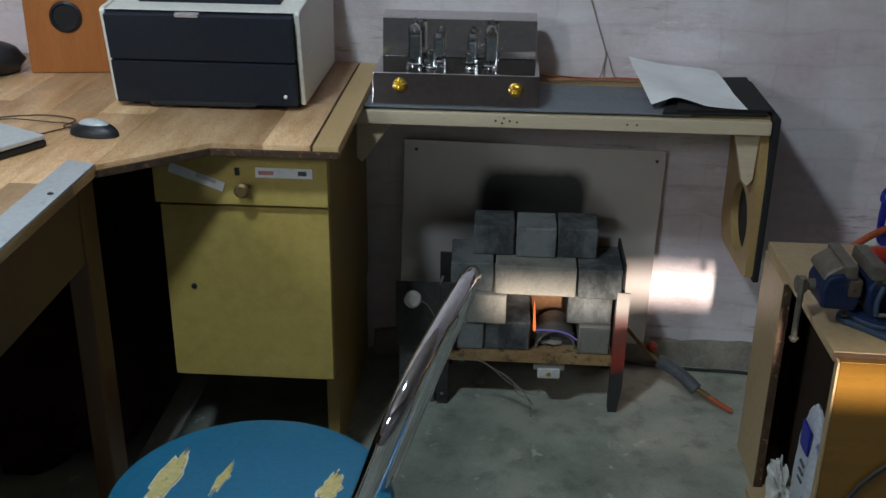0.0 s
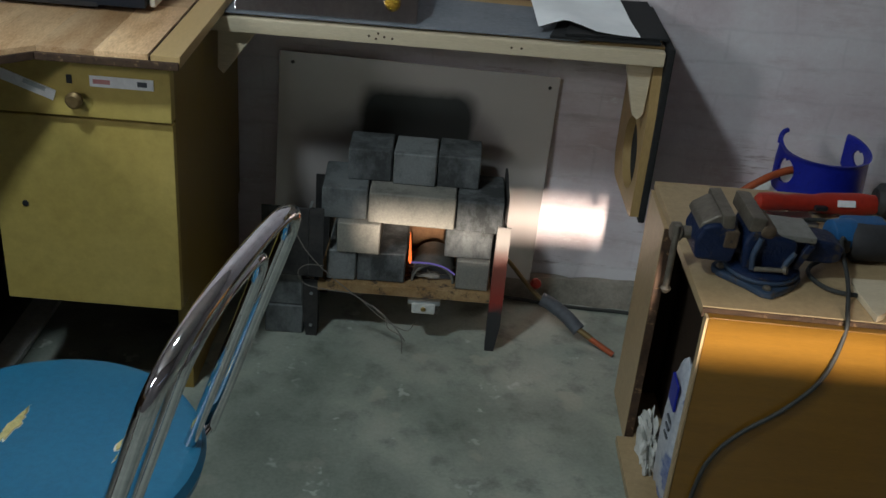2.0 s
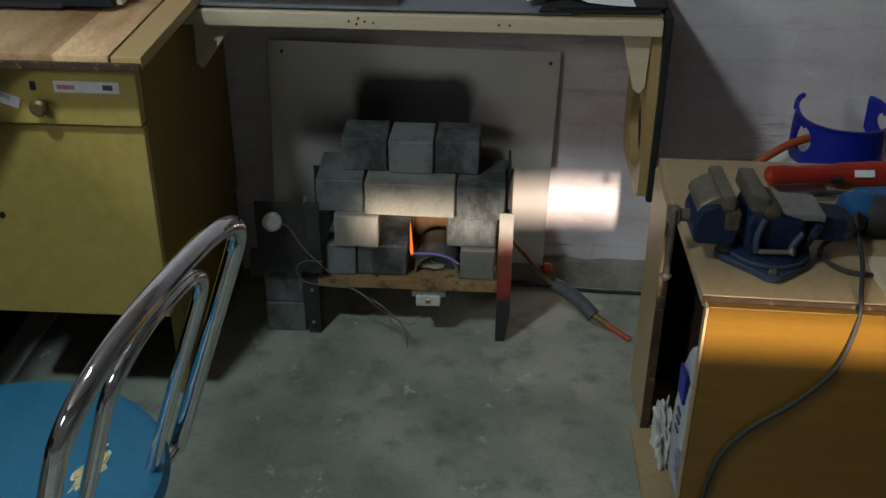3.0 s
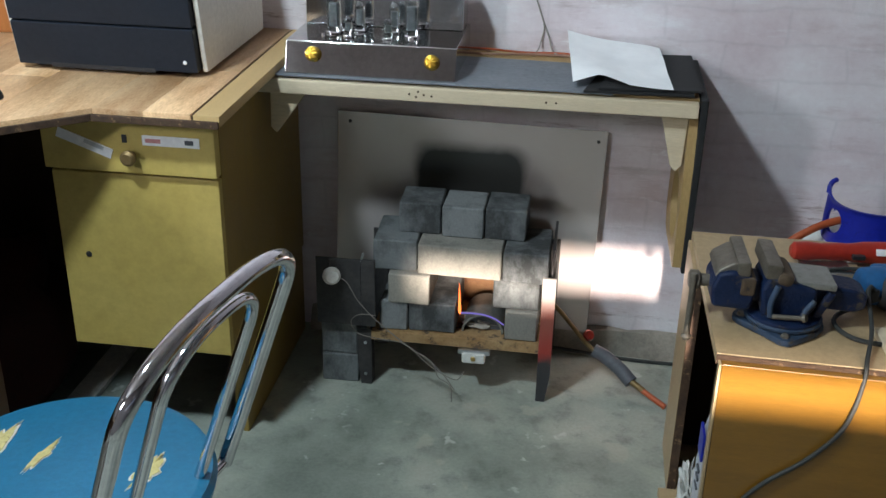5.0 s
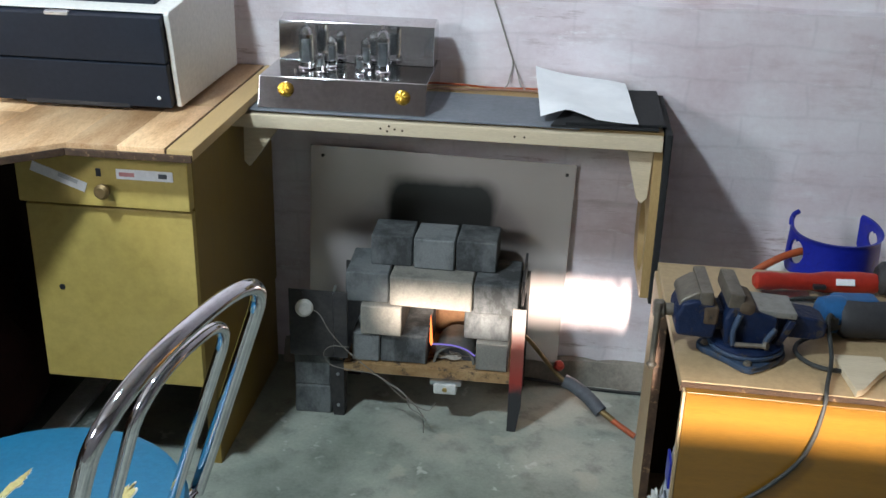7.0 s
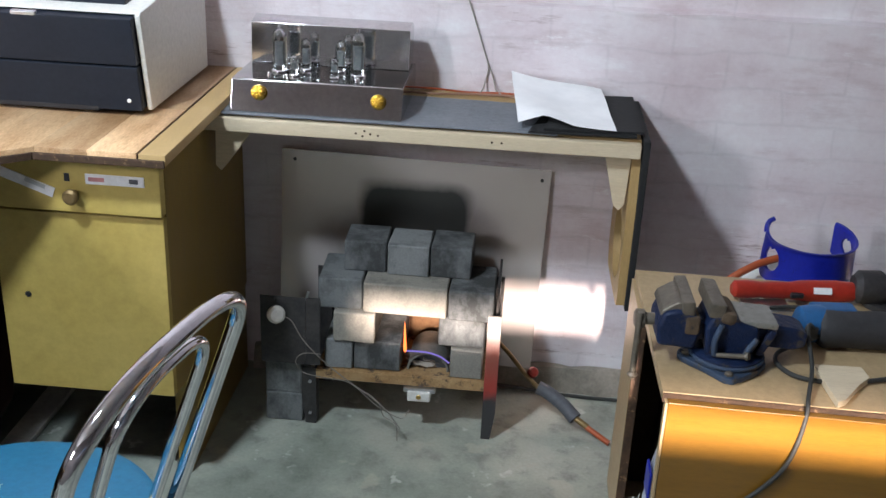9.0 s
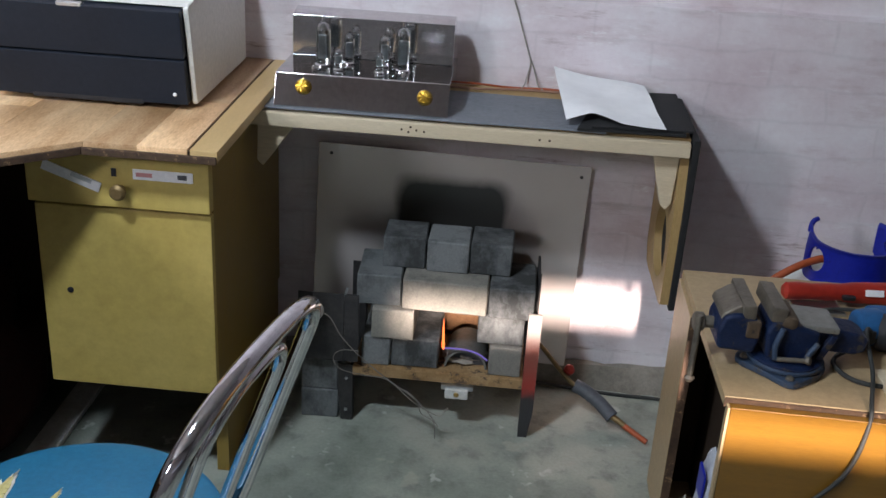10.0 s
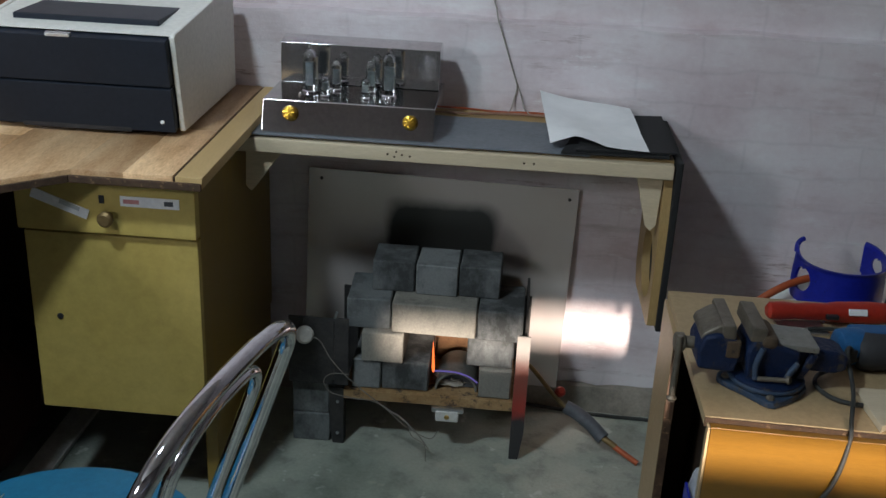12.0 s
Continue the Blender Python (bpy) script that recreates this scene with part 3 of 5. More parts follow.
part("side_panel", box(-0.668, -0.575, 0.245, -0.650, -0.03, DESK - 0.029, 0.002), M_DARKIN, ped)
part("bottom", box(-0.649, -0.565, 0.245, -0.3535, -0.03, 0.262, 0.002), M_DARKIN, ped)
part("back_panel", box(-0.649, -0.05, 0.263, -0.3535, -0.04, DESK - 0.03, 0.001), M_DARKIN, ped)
door = part("door", box(-0.667, -0.598, 0.247, -0.3305, -0.578, 0.632, 0.003), M_YELLOW, ped, "plain mustard-yellow painted door")
part("keyhole", lathe([(0.006, 0), (0.006, 0.002), (0.004, 0.003)], pose(-0.612, -0.598, 0.455, 90), 14), M_BLACK, door)
drawer = part("drawer", box(-0.672, -0.612, 0.64, -0.328, -0.585, 0.748, 0.004), M_YELLOW, ped, "mustard-yellow drawer with two stuck-on labels")
part("knob", lathe([(0.008, 0), (0.008, 0.008), (0.014, 0.013), (0.015, 0.022), (0.010, 0.027)], pose(-0.492, -0.612, 0.678, 90), 22), M_OLDBRASS, drawer, "round worn brass knob")
part("keyhole", box(-0.509, -0.6135, 0.702, -0.499, -0.611, 0.718, 0.0008), M_BLACK, drawer)
part("label_strip", box(-0.640, -0.6145, 0.687, -0.528, -0.6125, 0.707, 0.0004, None, pose(0, 0, 0, 0, 20, 0)), M_LABEL, drawer, "crooked white label strip")
part("label_strip", box(-0.468, -0.6145, 0.700, -0.357, -0.6125, 0.720, 0.0004), M_LABEL, drawer)
part("print_bar", box(-0.462, -0.6152, 0.706, -0.432, -0.6146, 0.714, 0.0002), M_REDPRINT, drawer)
part("print_bar", box(-0.385, -0.6152, 0.706, -0.368, -0.6146, 0.715, 0.0002), M_HANDLE, drawer)
part("print_bar", box(-0.585, -0.6152, 0.691, -0.545, -0.6146, 0.699, 0.0002, None, pose(0, 0, 0, 0, 20, 0)), M_ALU, drawer)
part("top_rail", box(-0.667, -0.592, 0.7485, -0.3535, -0.570, DESK - 0.0295, 0.002), M_YELLOW, ped)

single("floor_board", box(-0.782, -0.66, 0.0005, -0.720, -0.195, 0.014, 0.003), M_RAG, "pale dusty board lying on the floor under the desk", "board")
single("sack", lump((-1.0, -0.45, 0.16), (0.22, 0.24, 0.22), None, 0.3, 2.0, 3, 2.0), M_SACK, "dark red sack lying under the desk", "sack")

# ---- things on the desk ----


def laser_printer():
    p = thing("printer", (-0.6, -0.23, DESK), "cream and charcoal laser printer standing on the desk", "printer")
    x0, x1 = -0.80, -0.40
    z0, z1 = DESK + 0.0085, 0.99
    # side walls and roof of the cream shell
    prof = [(-0.425, z0), (-0.462, z1 - 0.006), (-0.455, z1), (-0.10, z1 + 0.03), (-0.05, z1), (-0.05, z0)]
    for name, a, b in (("side_wall", x0, x0 + 0.012), ("side_wall", x1 - 0.012, x1)):
        bm = bmesh.new()
        f = bm.faces.new([bm.verts.new((a, y, z)) for y, z in prof])
        r = bmesh.ops.extrude_face_region(bm, geom=[f])
        bmesh.ops.translate(bm, vec=(b - a, 0, 0), verts=[v for v in r["geom"] if isinstance(v, bmesh.types.BMVert)])
        bmesh.ops.recalc_face_normals(bm, faces=bm.faces[:])
        bmesh.ops.bevel(bm, geom=bm.edges[:], offset=0.004, segments=2, affect="EDGES", profile=0.5)
        part(name, bm, M_WHITE, p)
    bm = bmesh.new()
    shape(bm, [(x0 + 0.011, -0.460, z1 - 0.004), (x1 - 0.011, -0.460, z1 - 0.004), (x1 - 0.011, -0.10, z1 + 0.026), (x0 + 0.011, -0.10, z1 + 0.026), (x1 - 0.011, -0.052, z1 - 0.003), (x0 + 0.011, -0.052, z1 - 0.003),
               (x0 + 0.011, -0.052, z0), (x1 - 0.011, -0.052, z0), (x0 + 0.011, -0.40, z0), (x1 - 0.011, -0.40, z0)],
          [(0, 1, 2, 3), (3, 2, 4, 5), (5, 4, 7, 6), (6, 7, 9, 8)])
    part("shell", bm, M_WHITE, p)
    part("output_tray", prism([(x0 + 0.06, -0.40), (x1 - 0.05, -0.40), (x1 - 0.05, -0.17), (x0 + 0.06, -0.17)], z1 - 0.002, z1 + 0.0125, 0.003), M_PRNGREY, p, "dark grey recessed paper tray")
    tilt = pose(0, 0, 0, 10.5, 0, 0)
    part("front_panel", box(x0 + 0.013, -0.470, 0.8885, x1 - 0.013, -0.444, z1 - 0.008, 0.0025, None, tilt), M_PRNGREY, p, "charcoal front cover")
    part("paper_drawer", box(x0 + 0.013, -0.4535, z0 + 0.004, x1 - 0.013, -0.425, 0.8868, 0.0025, None, tilt), M_PRNGREY, p, "charcoal paper drawer")
    part("grip", box(-0.645, -0.478, z1 - 0.018, -0.595, -0.466, z1 - 0.005, 0.003, None, tilt), M_ALU, p)
    part("button", lathe([(0.004, 0), (0.004, 0.003), (0.003, 0.004)], pose(-0.437, -0.4475, 0.815, 80), 12), M_LABEL, p)
    part("drawer_notch", box(-0.72, -0.446, z0 - 0.002, -0.50, -0.430, z0 + 0.012, 0.003), M_BLACK, p)
    for x in (-0.76, -0.45):
        for y in (-0.40, -0.1):
            part("foot", lathe([(0.012, 0), (0.012, 0.0115)], pose(x, y, DESK), 14), M_RUBBER, p)


laser_printer()

spk = thing("loudspeaker", (-0.995, -0.1, DESK), "small cherry-veneered loudspeaker box with a round port", "loudspeaker")
rot = pose(0, 0, 0, 0, 0, 9)
part("cabinet", box(-1.09, -0.185, DESK + 0.0005, -0.90, -0.02, 1.10, 0.004, None, rot), M_SPEAKER, spk)
c = Matrix.Translation((-0.985, -0.183, 0.912)) @ pose(0, 0, 0, 90, 0, 9)
part("port_ring", lathe([(0.022, -0.001), (0.034, 0.0), (0.036, 0.005), (0.030, 0.009), (0.026, 0.004)], c, 30), M_BLACK, spk, "black port ring")
part("port_cone", lathe([(0.003, 0.006), (0.024, 0.0045)], c, 26), M_FELT, spk)

single("headphones_case", lump((-1.19, -0.20, DESK + 0.03), (0.10, 0.07, 0.045), None, 0.15, 2.0, 3, 7.0), M_BLACK, "black soft case lying on the desk", "case")

mouse = thing("computer_mouse", (-0.765, -0.635, DESK), "black and silver computer mouse with a thin cable", "mouse")


def mouse_shell(s, zs, lift):
    b2 = bmesh.new()
    bmesh.ops.create_uvsphere(b2, u_segments=24, v_segments=14, radius=1)
    for v in b2.verts:
        z = max(v.co.z, -0.05)
        v.co = Vector((v.co.x * 0.052 * s, v.co.y * 0.029 * s * (1 - 0.12 * v.co.x), z * zs + lift))
    bmesh.ops.transform(b2, matrix=pose(-0.766, -0.635, DESK, 0, 0, -16), verts=b2.verts[:])
    return b2


part("base", mouse_shell(1.0, 0.026, 0.002), M_BLACK, mouse)
part("top_cover", mouse_shell(0.84, 0.0275, 0.0040), M_LAPTOP, mouse, "silver top cover")
part("cable", tube([(-0.815, -0.62, DESK + 0.006), (-0.84, -0.60, DESK + 0.004), (-0.835, -0.555, DESK + 0.003), (-0.90, -0.53, DESK + 0.003), (-0.98, -0.55, DESK + 0.003), (-1.02, -0.60, DESK + 0.003), (-0.96, -0.575, DESK + 0.007), (-0.88, -0.58, DESK + 0.005), (-0.825, -0.59, DESK + 0.003), (-0.87, -0.66, DESK + 0.003)], 0.0014, None, 6), M_MOUSEWIRE, mouse)
plug = part("plug", box(-0.888, -0.674, DESK + 0.001, -0.862, -0.660, DESK + 0.009, 0.002), M_BLACK, mouse)

lap = thing("laptop", (-1.03, -0.74, DESK), "closed silver laptop on the desk", "laptop")
lt = pose(0, 0, 0, 0, 0, -29.5)
part("lower_case", box(-1.201, -0.858, DESK + 0.001, -0.861, -0.618, DESK + 0.014, 0.004, None, lt), M_BLACK, lap)
part("lid", box(-1.201, -0.858, DESK + 0.0145, -0.861, -0.618, DESK + 0.024, 0.004, None, lt), M_LAPTOP, lap, "silver lid")

# ---- wall shelf made from an old loudspeaker box ----
shelf = thing("wall_shelf", (0.13, -0.16, SHELF), "wall shelf made from an old wooden loudspeaker box", "shelf")
part("top_board", box(-0.33, -0.300, SHELF - 0.024, 0.572, -0.012, SHELF - 0.001, 0.002), M_PLY, shelf)
part("front_rail", box(-0.335, -0.325, SHELF - 0.036, 0.571, -0.3005, SHELF - 0.005, 0.004), M_PINE, shelf, "pale pine front rail with screw holes")
for x, z in ((-0.012, 0.742), (0.002, 0.737), (0.018, 0.742), (0.034, 0.740), (0.006, 0.748), (0.268, 0.742), (0.288, 0.742)):
    part("screw_hole", lathe([(0.0024, 0), (0.0024, 0.0008), (0.0016, 0.0011)], pose(x, -0.325, z, 90), 10), M_EDGE, shelf)
# side board with an oval cut-out
bm = bmesh.new()
outer = [(-0.32, 0.39), (-0.05, 0.375), (-0.012, 0.42), (-0.012, SHELF - 0.026), (-0.3, SHELF - 0.026), (-0.32, 0.62)]
ring_o, ring_i = [], []
n = 48
for i in range(n):
    a = 2 * math.pi * i / n
    cy, cz = -0.195, 0.492
    ring_i.append((cy + 0.088 * math.cos(a), cz + 0.078 * math.sin(a)))
    d = Vector((math.cos(a), math.sin(a)))
    best = 9
    for k in range(len(outer)):
        p, q = Vector(outer[k]), Vector(outer[(k + 1) % len(outer)])
        e = q - p
        den = d.x * e.y - d.y * e.x
        if abs(den) > 1e-9:
            w = p - Vector((cy, cz))
            s, u = (w.x * e.y - w.y * e.x) / den, (w.x * d.y - w.y * d.x) / den
            if s > 0 and -1e-6 <= u <= 1 + 1e-6:
                best = min(best, s)
    ring_o.append((cy + best * d.x, cz + best * d.y))
vs = [[bm.verts.new((x, y, z)) for y, z in r] for x in (0.556, 0.574) for r in (ring_o, ring_i)]
for i in range(n):
    j = (i + 1) % n
    bm.faces.new((vs[0][i], vs[0][j], vs[1][j], vs[1][i]))
    bm.faces.new((vs[2][i], vs[3][i], vs[3][j], vs[2][j]))
    bm.faces.new((vs[0][i], vs[2][i], vs[2][j], vs[0][j]))
    bm.faces.new((vs[1][i], vs[1][j], vs[3][j], vs[3][i]))
bmesh.ops.recalc_face_normals(bm, faces=bm.faces[:])
part("side_board", bm, M_PLY, shelf, "plywood side board with an oval cut-out")
part("outer_skin", box(0.5745, -0.327, 0.385, 0.588, -0.012, SHELF + 0.004, 0.003), M_FELT, shelf, "black covering on the outer side")


def gusset(xa, xb, xt, zt):
    b2 = bmesh.new()
    f = b2.faces.new([b2.verts.new(v) for v in ((xa, -0.298, SHELF - 0.037), (xt - 0.012, -0.298, zt + 0.012), (xt, -0.298, zt), (xt + 0.012, -0.298, zt + 0.015), (xb, -0.298, SHELF - 0.037))])
    r = bmesh.ops.extrude_face_region(b2, geom=[f])
    bmesh.ops.translate(b2, vec=(0, 0.018, 0), verts=[v for v in r["geom"] if isinstance(v, bmesh.types.BMVert)])
    bmesh.ops.recalc_face_normals(b2, faces=b2.faces[:])
    bmesh.ops.bevel(b2, geom=b2.edges[:], offset=0.0015, segments=1, affect="EDGES")
    return b2


part("gusset", gusset(0.500, 0.5555, 0.540, 0.603), M_PINE, shelf, "three-cornered pine bracket")
part("gusset", gusset(-0.315, -0.235, -0.305, 0.630), M_PINE, shelf)

single("grey_mat", prism([(-0.315, -0.318), (0.10, -0.318), (0.30, -0.314), (0.40, -0.317), (0.40, -0.10), (-0.29, -0.08)], SHELF, SHELF + 0.004, 0.001), M_MAT, "grey felt mat lying on the wall shelf", "mat")
for i, (pts, z) in enumerate(((((0.34, -0.322), (0.56, -0.312), (0.565, -0.03), (0.405, -0.03)), 0.0045), (((0.37, -0.318), (0.575, -0.300), (0.572, -0.02), (0.42, -0.04)), 0.0105))):
    single("felt_sheet", prism(pts, SHELF + z, SHELF + z + 0.005, 0.001), M_FELT, "black felt sheet on the end of the shelf", "felt", "felt sheets")


def paper():
    """A sheet that rests on the felt with its back edge up the wall."""
    b2 = bmesh.new()
    n, m = 16, 16
    rows = []
    for j in range(m + 1):
        v = j / m
        line = []
        for i in range(n + 1):
            u = i / n
            x = 0.318 + 0.200 * u - 0.024 * v + 0.006 * u * v
            y = -0.302 + 0.290 * v - 0.010 * u * (1 - v)
            z = SHELF + 0.018 + 0.034 * v ** 1.4 * (1 - 0.92 * u) + 0.0035 * math.sin(5 * u + 3 * v) + 0.003 * abs(math.sin(4.2 * v + 1.5 * u))
            curl = max(0, 0.30 - abs(u - 0.27)) * max(0, 1 - 2.2 * v)
            z += 0.028 * curl
            y += 0.10 * curl
            line.append(b2.verts.new((x, y, z)))
        rows.append(line)
    for a, b in zip(rows, rows[1:]):
        for i in range(n):
            b2.faces.new((a[i], a[i + 1], b[i + 1], b[i]))
    r = bmesh.ops.extrude_face_region(b2, geom=b2.faces[:])
    bmesh.ops.translate(b2, vec=(0, 0, 0.0006), verts=[v for v in r["geom"] if isinstance(v, bmesh.types.BMVert)])
    bmesh.ops.recalc_face_normals(b2, faces=b2.faces[:])
    return b2


single("paper_sheet", paper(), M_PAPER, "curled white paper sheet propped against the wall", "paper")

# ---- valve amplifier ----
amp = thing("valve_amplifier", (-0.1, -0.2, SHELF), "polished steel valve amplifier with gold knobs", "amplifier")
AZ = SHELF + 0.005
bm = bmesh.new()
for x in (-0.280, 0.079):
    for y, z in ((-0.306, AZ), (-0.284, AZ + 0.064), (-0.055, AZ + 0.064), (-0.055, AZ)):
        bm.verts.new((x, y, z))
bm.verts.ensure_lookup_table()
v = bm.verts[:]
for f in ((0, 1, 2, 3), (7, 6, 5, 4), (0, 4, 5, 1), (1, 5, 6, 2), (2, 6, 7, 3), (3, 7, 4, 0)):
    bm.faces.new([v[i] for i in f])
bmesh.ops.recalc_face_normals(bm, faces=bm.faces[:])
bmesh.ops.bevel(bm, geom=bm.edges[:], offset=0.002, segments=2, affect="EDGES", profile=0.5)
part("chassis", bm, M_STEEL, amp, "mirror-polished steel chassis with a sloping front")
TOP = AZ + 0.0645
bm = bmesh.new()
for x in (-0.276, 0.073):
    for y, z in ((-0.135, TOP), (-0.130, 0.918), (-0.085, 0.928), (-0.058, 0.92), (-0.058, TOP)):
        bm.verts.new((x, y, z))
bm.verts.ensure_lookup_table()
v = bm.verts[:]
for f in ((0, 1, 2, 3, 4), (9, 8, 7, 6, 5)) + tuple((i, 5 + i, 5 + (i + 1) % 5, (i + 1) % 5) for i in range(5)):
    bm.faces.new([v[i] for i in f])
bmesh.ops.recalc_face_normals(bm, faces=bm.faces[:])
bmesh.ops.bevel(bm, geom=bm.edges[:], offset=0.002, segments=2, affect="EDGES", profile=0.5)
part("transformer_cover", bm, M_STEEL, amp, "polished steel transformer cover")


def star_knob(x, z):
    c = Matrix.Translation((x, -0.297, z)) @ pose(0, 0, 0, 71, 0, 0) @ Matrix.Scale(1.2, 4)
    k = part("knob", lathe([(0.0125, 0), (0.0135, 0.002), (0.0115, 0.010), (0.0065, 0.013)], c, 24), M_GOLD, amp, "gold control knob with cross ribs")
    b2 = None
    for a in (0, 45, 90, 135):
        b2 = box(-0.0105, -0.0018, 0.004, 0.0105, 0.0018, 0.0145, 0.001, b2, pose(0, 0, 0, 0, 0, a))
    bmesh.ops.transform(b2, matrix=c, verts=b2.verts[:])
    part("rib", b2, M_GOLD, k)


star_knob(-0.220, AZ + 0.040)
star_knob(0.029, AZ + 0.036)


def valve(x, y, r, h, big):
    c = pose(x, y, TOP)
    t = part("valve", lathe([(r * 0.98, 0.004), (r, 0.010), (r, h * 0.78), (r * 0.8, h * 0.90), (r * 0.35, h * 0.97), (r * 0.15, h)], c, 20), M_GLASS, amp, "glass radio valve")
    part("socket", lathe([(r * 1.15, 0), (r * 1.15, 0.003), (r, 0.005)], c, 20), M_CHROME, t)
    part("anode", box(x - r * 0.50, y - r * 0.38, TOP + 0.014, x + r * 0.50, y + r * 0.38, TOP + h * 0.68, 0.002), M_ANODE, t, "grey anode plates")
    part("getter", lathe([(r * 0.74, h * 0.79), (r * 0.62, h * 0.87), (r * 0.2, h * 0.93)], c, 16), M_SILVER, t, "silvery mirror cap")
    if big:
        part("top_cap", lathe([(r * 0.22, h * 0.99), (r * 0.22, h * 1.10), (r * 0.1, h * 1.11)], c, 12), M_CHROME, t)


for x in (-0.196, -0.028):
    valve(x, -0.205, 0.0155, 0.094, True)
for x in (-0.145, -0.070):
    valve(x, -0.180, 0.0112, 0.068, False)
for x in (-0.160, -0.075):
    valve(x + 0.002, -0.238, 0.0095, 0.044, False)
for x in (-0.205, -0.020):
    part("terminal", lathe([(0.004, 0), (0.005, 0.006), (0.003, 0.012)], pose(x, -0.262, TOP), 12), M_CHROME, amp)
part("terminal", rod((-0.286, -0.23, AZ + 0.05), (-0.275, -0.23, AZ + 0.05), 0.006), M_CHROME, amp)

wires = thing("amplifier_wires", (0.2, -0.05, SHELF), "thin brown wires lying along the back of the shelf", "wire")
part("wire", tube([(0.075, -0.09, SHELF + 0.012), (0.13, -0.07, SHELF + 0.006), (0.20, -0.05, SHELF + 0.005), (0.27, -0.045, SHELF + 0.005), (0.34, -0.05, SHELF + 0.006)], 0.0028, None, 8), M_BROWNCABLE, wires)
part("wire", tube([(0.075, -0.07, SHELF + 0.018), (0.13, -0.05, SHELF + 0.012), (0.20, -0.035, SHELF + 0.005), (0.28, -0.03, SHELF + 0.006), (0.33, -0.035, SHELF + 0.006)], 0.0024, None, 8), M_HOSE, wires)
single("wall_cable", tube([(0.15, 0.018, 1.35), (0.172, 0.022, 1.05), (0.184, 0.006, 0.99), (0.190, -0.010, 0.968), (0.204, -0.009, 0.93), (0.232, -0.006, 0.85), (0.252, -0.006, 0.80), (0.262, -0.02, SHELF + 0.01), (0.275, -0.04, SHELF + 0.005)], 0.0017, None, 8), M_GREYCABLE, "thin grey cable running down the wall", "cable")
single("wall_cable", tube([(0.232, -0.006, 0.85), (0.241, -0.006, 0.82), (0.236, -0.008, 0.79), (0.232, -0.02, SHELF + 0.012), (0.226, -0.035, SHELF + 0.006)], 0.0016, None, 8), M_GREYCABLE, "thin grey cable running down the wall", "cable")

# ---- heat shield and furnace ----
shield = thing("heat_shield", (0.09, -0.012, 0.1), "galvanised steel sheet on the wall, sooty, a dark brick reflection painted in", "metal sheet")
bm = bmesh.new()
nx, nz = 24, 20
g = []
for j in range(nz + 1):
    line = []
    for i in range(nx + 1):
        x, z = -0.238 + 0.643 * i / nx - 0.012 * (1 - j / nz), 0.07 + 0.527 * j / nz - 0.011 * i / nx
        line.append(bm.verts.new((x, -0.016 - 0.004 * noise.noise(Vector((x * 4, z * 4, 3))) - 0.012 * (1 - j / nz), z)))
    g.append(line)
for a, b in zip(g, g[1:]):
    for i in range(nx):
        bm.faces.new((a[i], a[i + 1], b[i + 1], b[i]))
r = bmesh.ops.extrude_face_region(bm, geom=bm.faces[:])
bmesh.ops.translate(bm, vec=(0, 0.0012, 0), verts=[q for q in r["geom"] if isinstance(q, bmesh.types.BMVert)])
bmesh.ops.recalc_face_normals(bm, faces=bm.faces[:])
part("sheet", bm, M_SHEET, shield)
for x, z in ((-0.208, 0.572), (0.384, 0.560)):
    part("bolt", lathe([(0.0040, 0), (0.0040, 0.002), (0.0026, 0.0035)], pose(x, -0.0165, z, 90), 12), M_IRON, shield)

BL, BW, BH = 0.190, 0.0955, 0.0745
brick_count = [0]


def paver(x0, y0, z0, sx, sy, sz=BH, turn=0.0, label="grey concrete paver brick stacked in the furnace", mat=None):
    """One brick with rounded worn edges and small chips."""
    brick_count[0] += 1
    mat = mat or M_BRICK
    rr = random.Random(brick_count[0])
    b2 = bmesh.new()
    bmesh.ops.create_cube(b2, size=1, matrix=Matrix.Diagonal((sx, sy, sz - 0.0006, 1)))
    bmesh.ops.bevel(b2, geom=b2.edges[:], offset=0.0028, segments=1, affect="EDGES")
    bmesh.ops.subdivide_edges(b2, edges=[e for e in b2.edges if e.calc_length() > 0.03], cuts=2, use_grid_fill=True)
    o = rr.uniform(0, 50)
    for q in b2.verts:
        q.co += q.co.normalized() * 0.0016 * noise.noise(q.co * 30 + Vector((o, o, o)))
    bmesh.ops.transform(b2, matrix=pose(x0 + sx / 2, y0 + sy / 2, z0 + sz / 2, 0, 0, turn), verts=b2.verts[:])
    return single("brick", b2, mat, label, "brick", "bricks of the furnace")


stand = thing("furnace_stand", (0.09, -0.17, 0), "low angle-iron stand that carries the furnace bricks", "stand")
SH = 0.151


def steel_angle(x, y, z0, z1, w, side, mat, taper=1.0):
    """An upright angle iron, its foot narrowed."""
    b2 = bmesh.new()
    for z, k in ((z0, taper), (z0 + 0.07, 1.0), (z1, 1.0)):
        for px, py in ((0, 0), (w * k, 0), (w * k, 0.004), (0.004, 0.004), (0.004, w), (0, w)):
            b2.verts.new((x + side * px, y + py, z))
    b2.verts.ensure_lookup_table()
    q = b2.verts[:]
    for r0 in (0, 6):
        for i in range(6):
            b2.faces.new((q[r0 + i], q[r0 + (i + 1) % 6], q[r0 + 6 + (i + 1) % 6], q[r0 + 6 + i]))
    b2.faces.new(q[:6][::-1])
    b2.faces.new(q[12:])
    bmesh.ops.recalc_face_normals(b2, faces=b2.faces[:])
    return b2


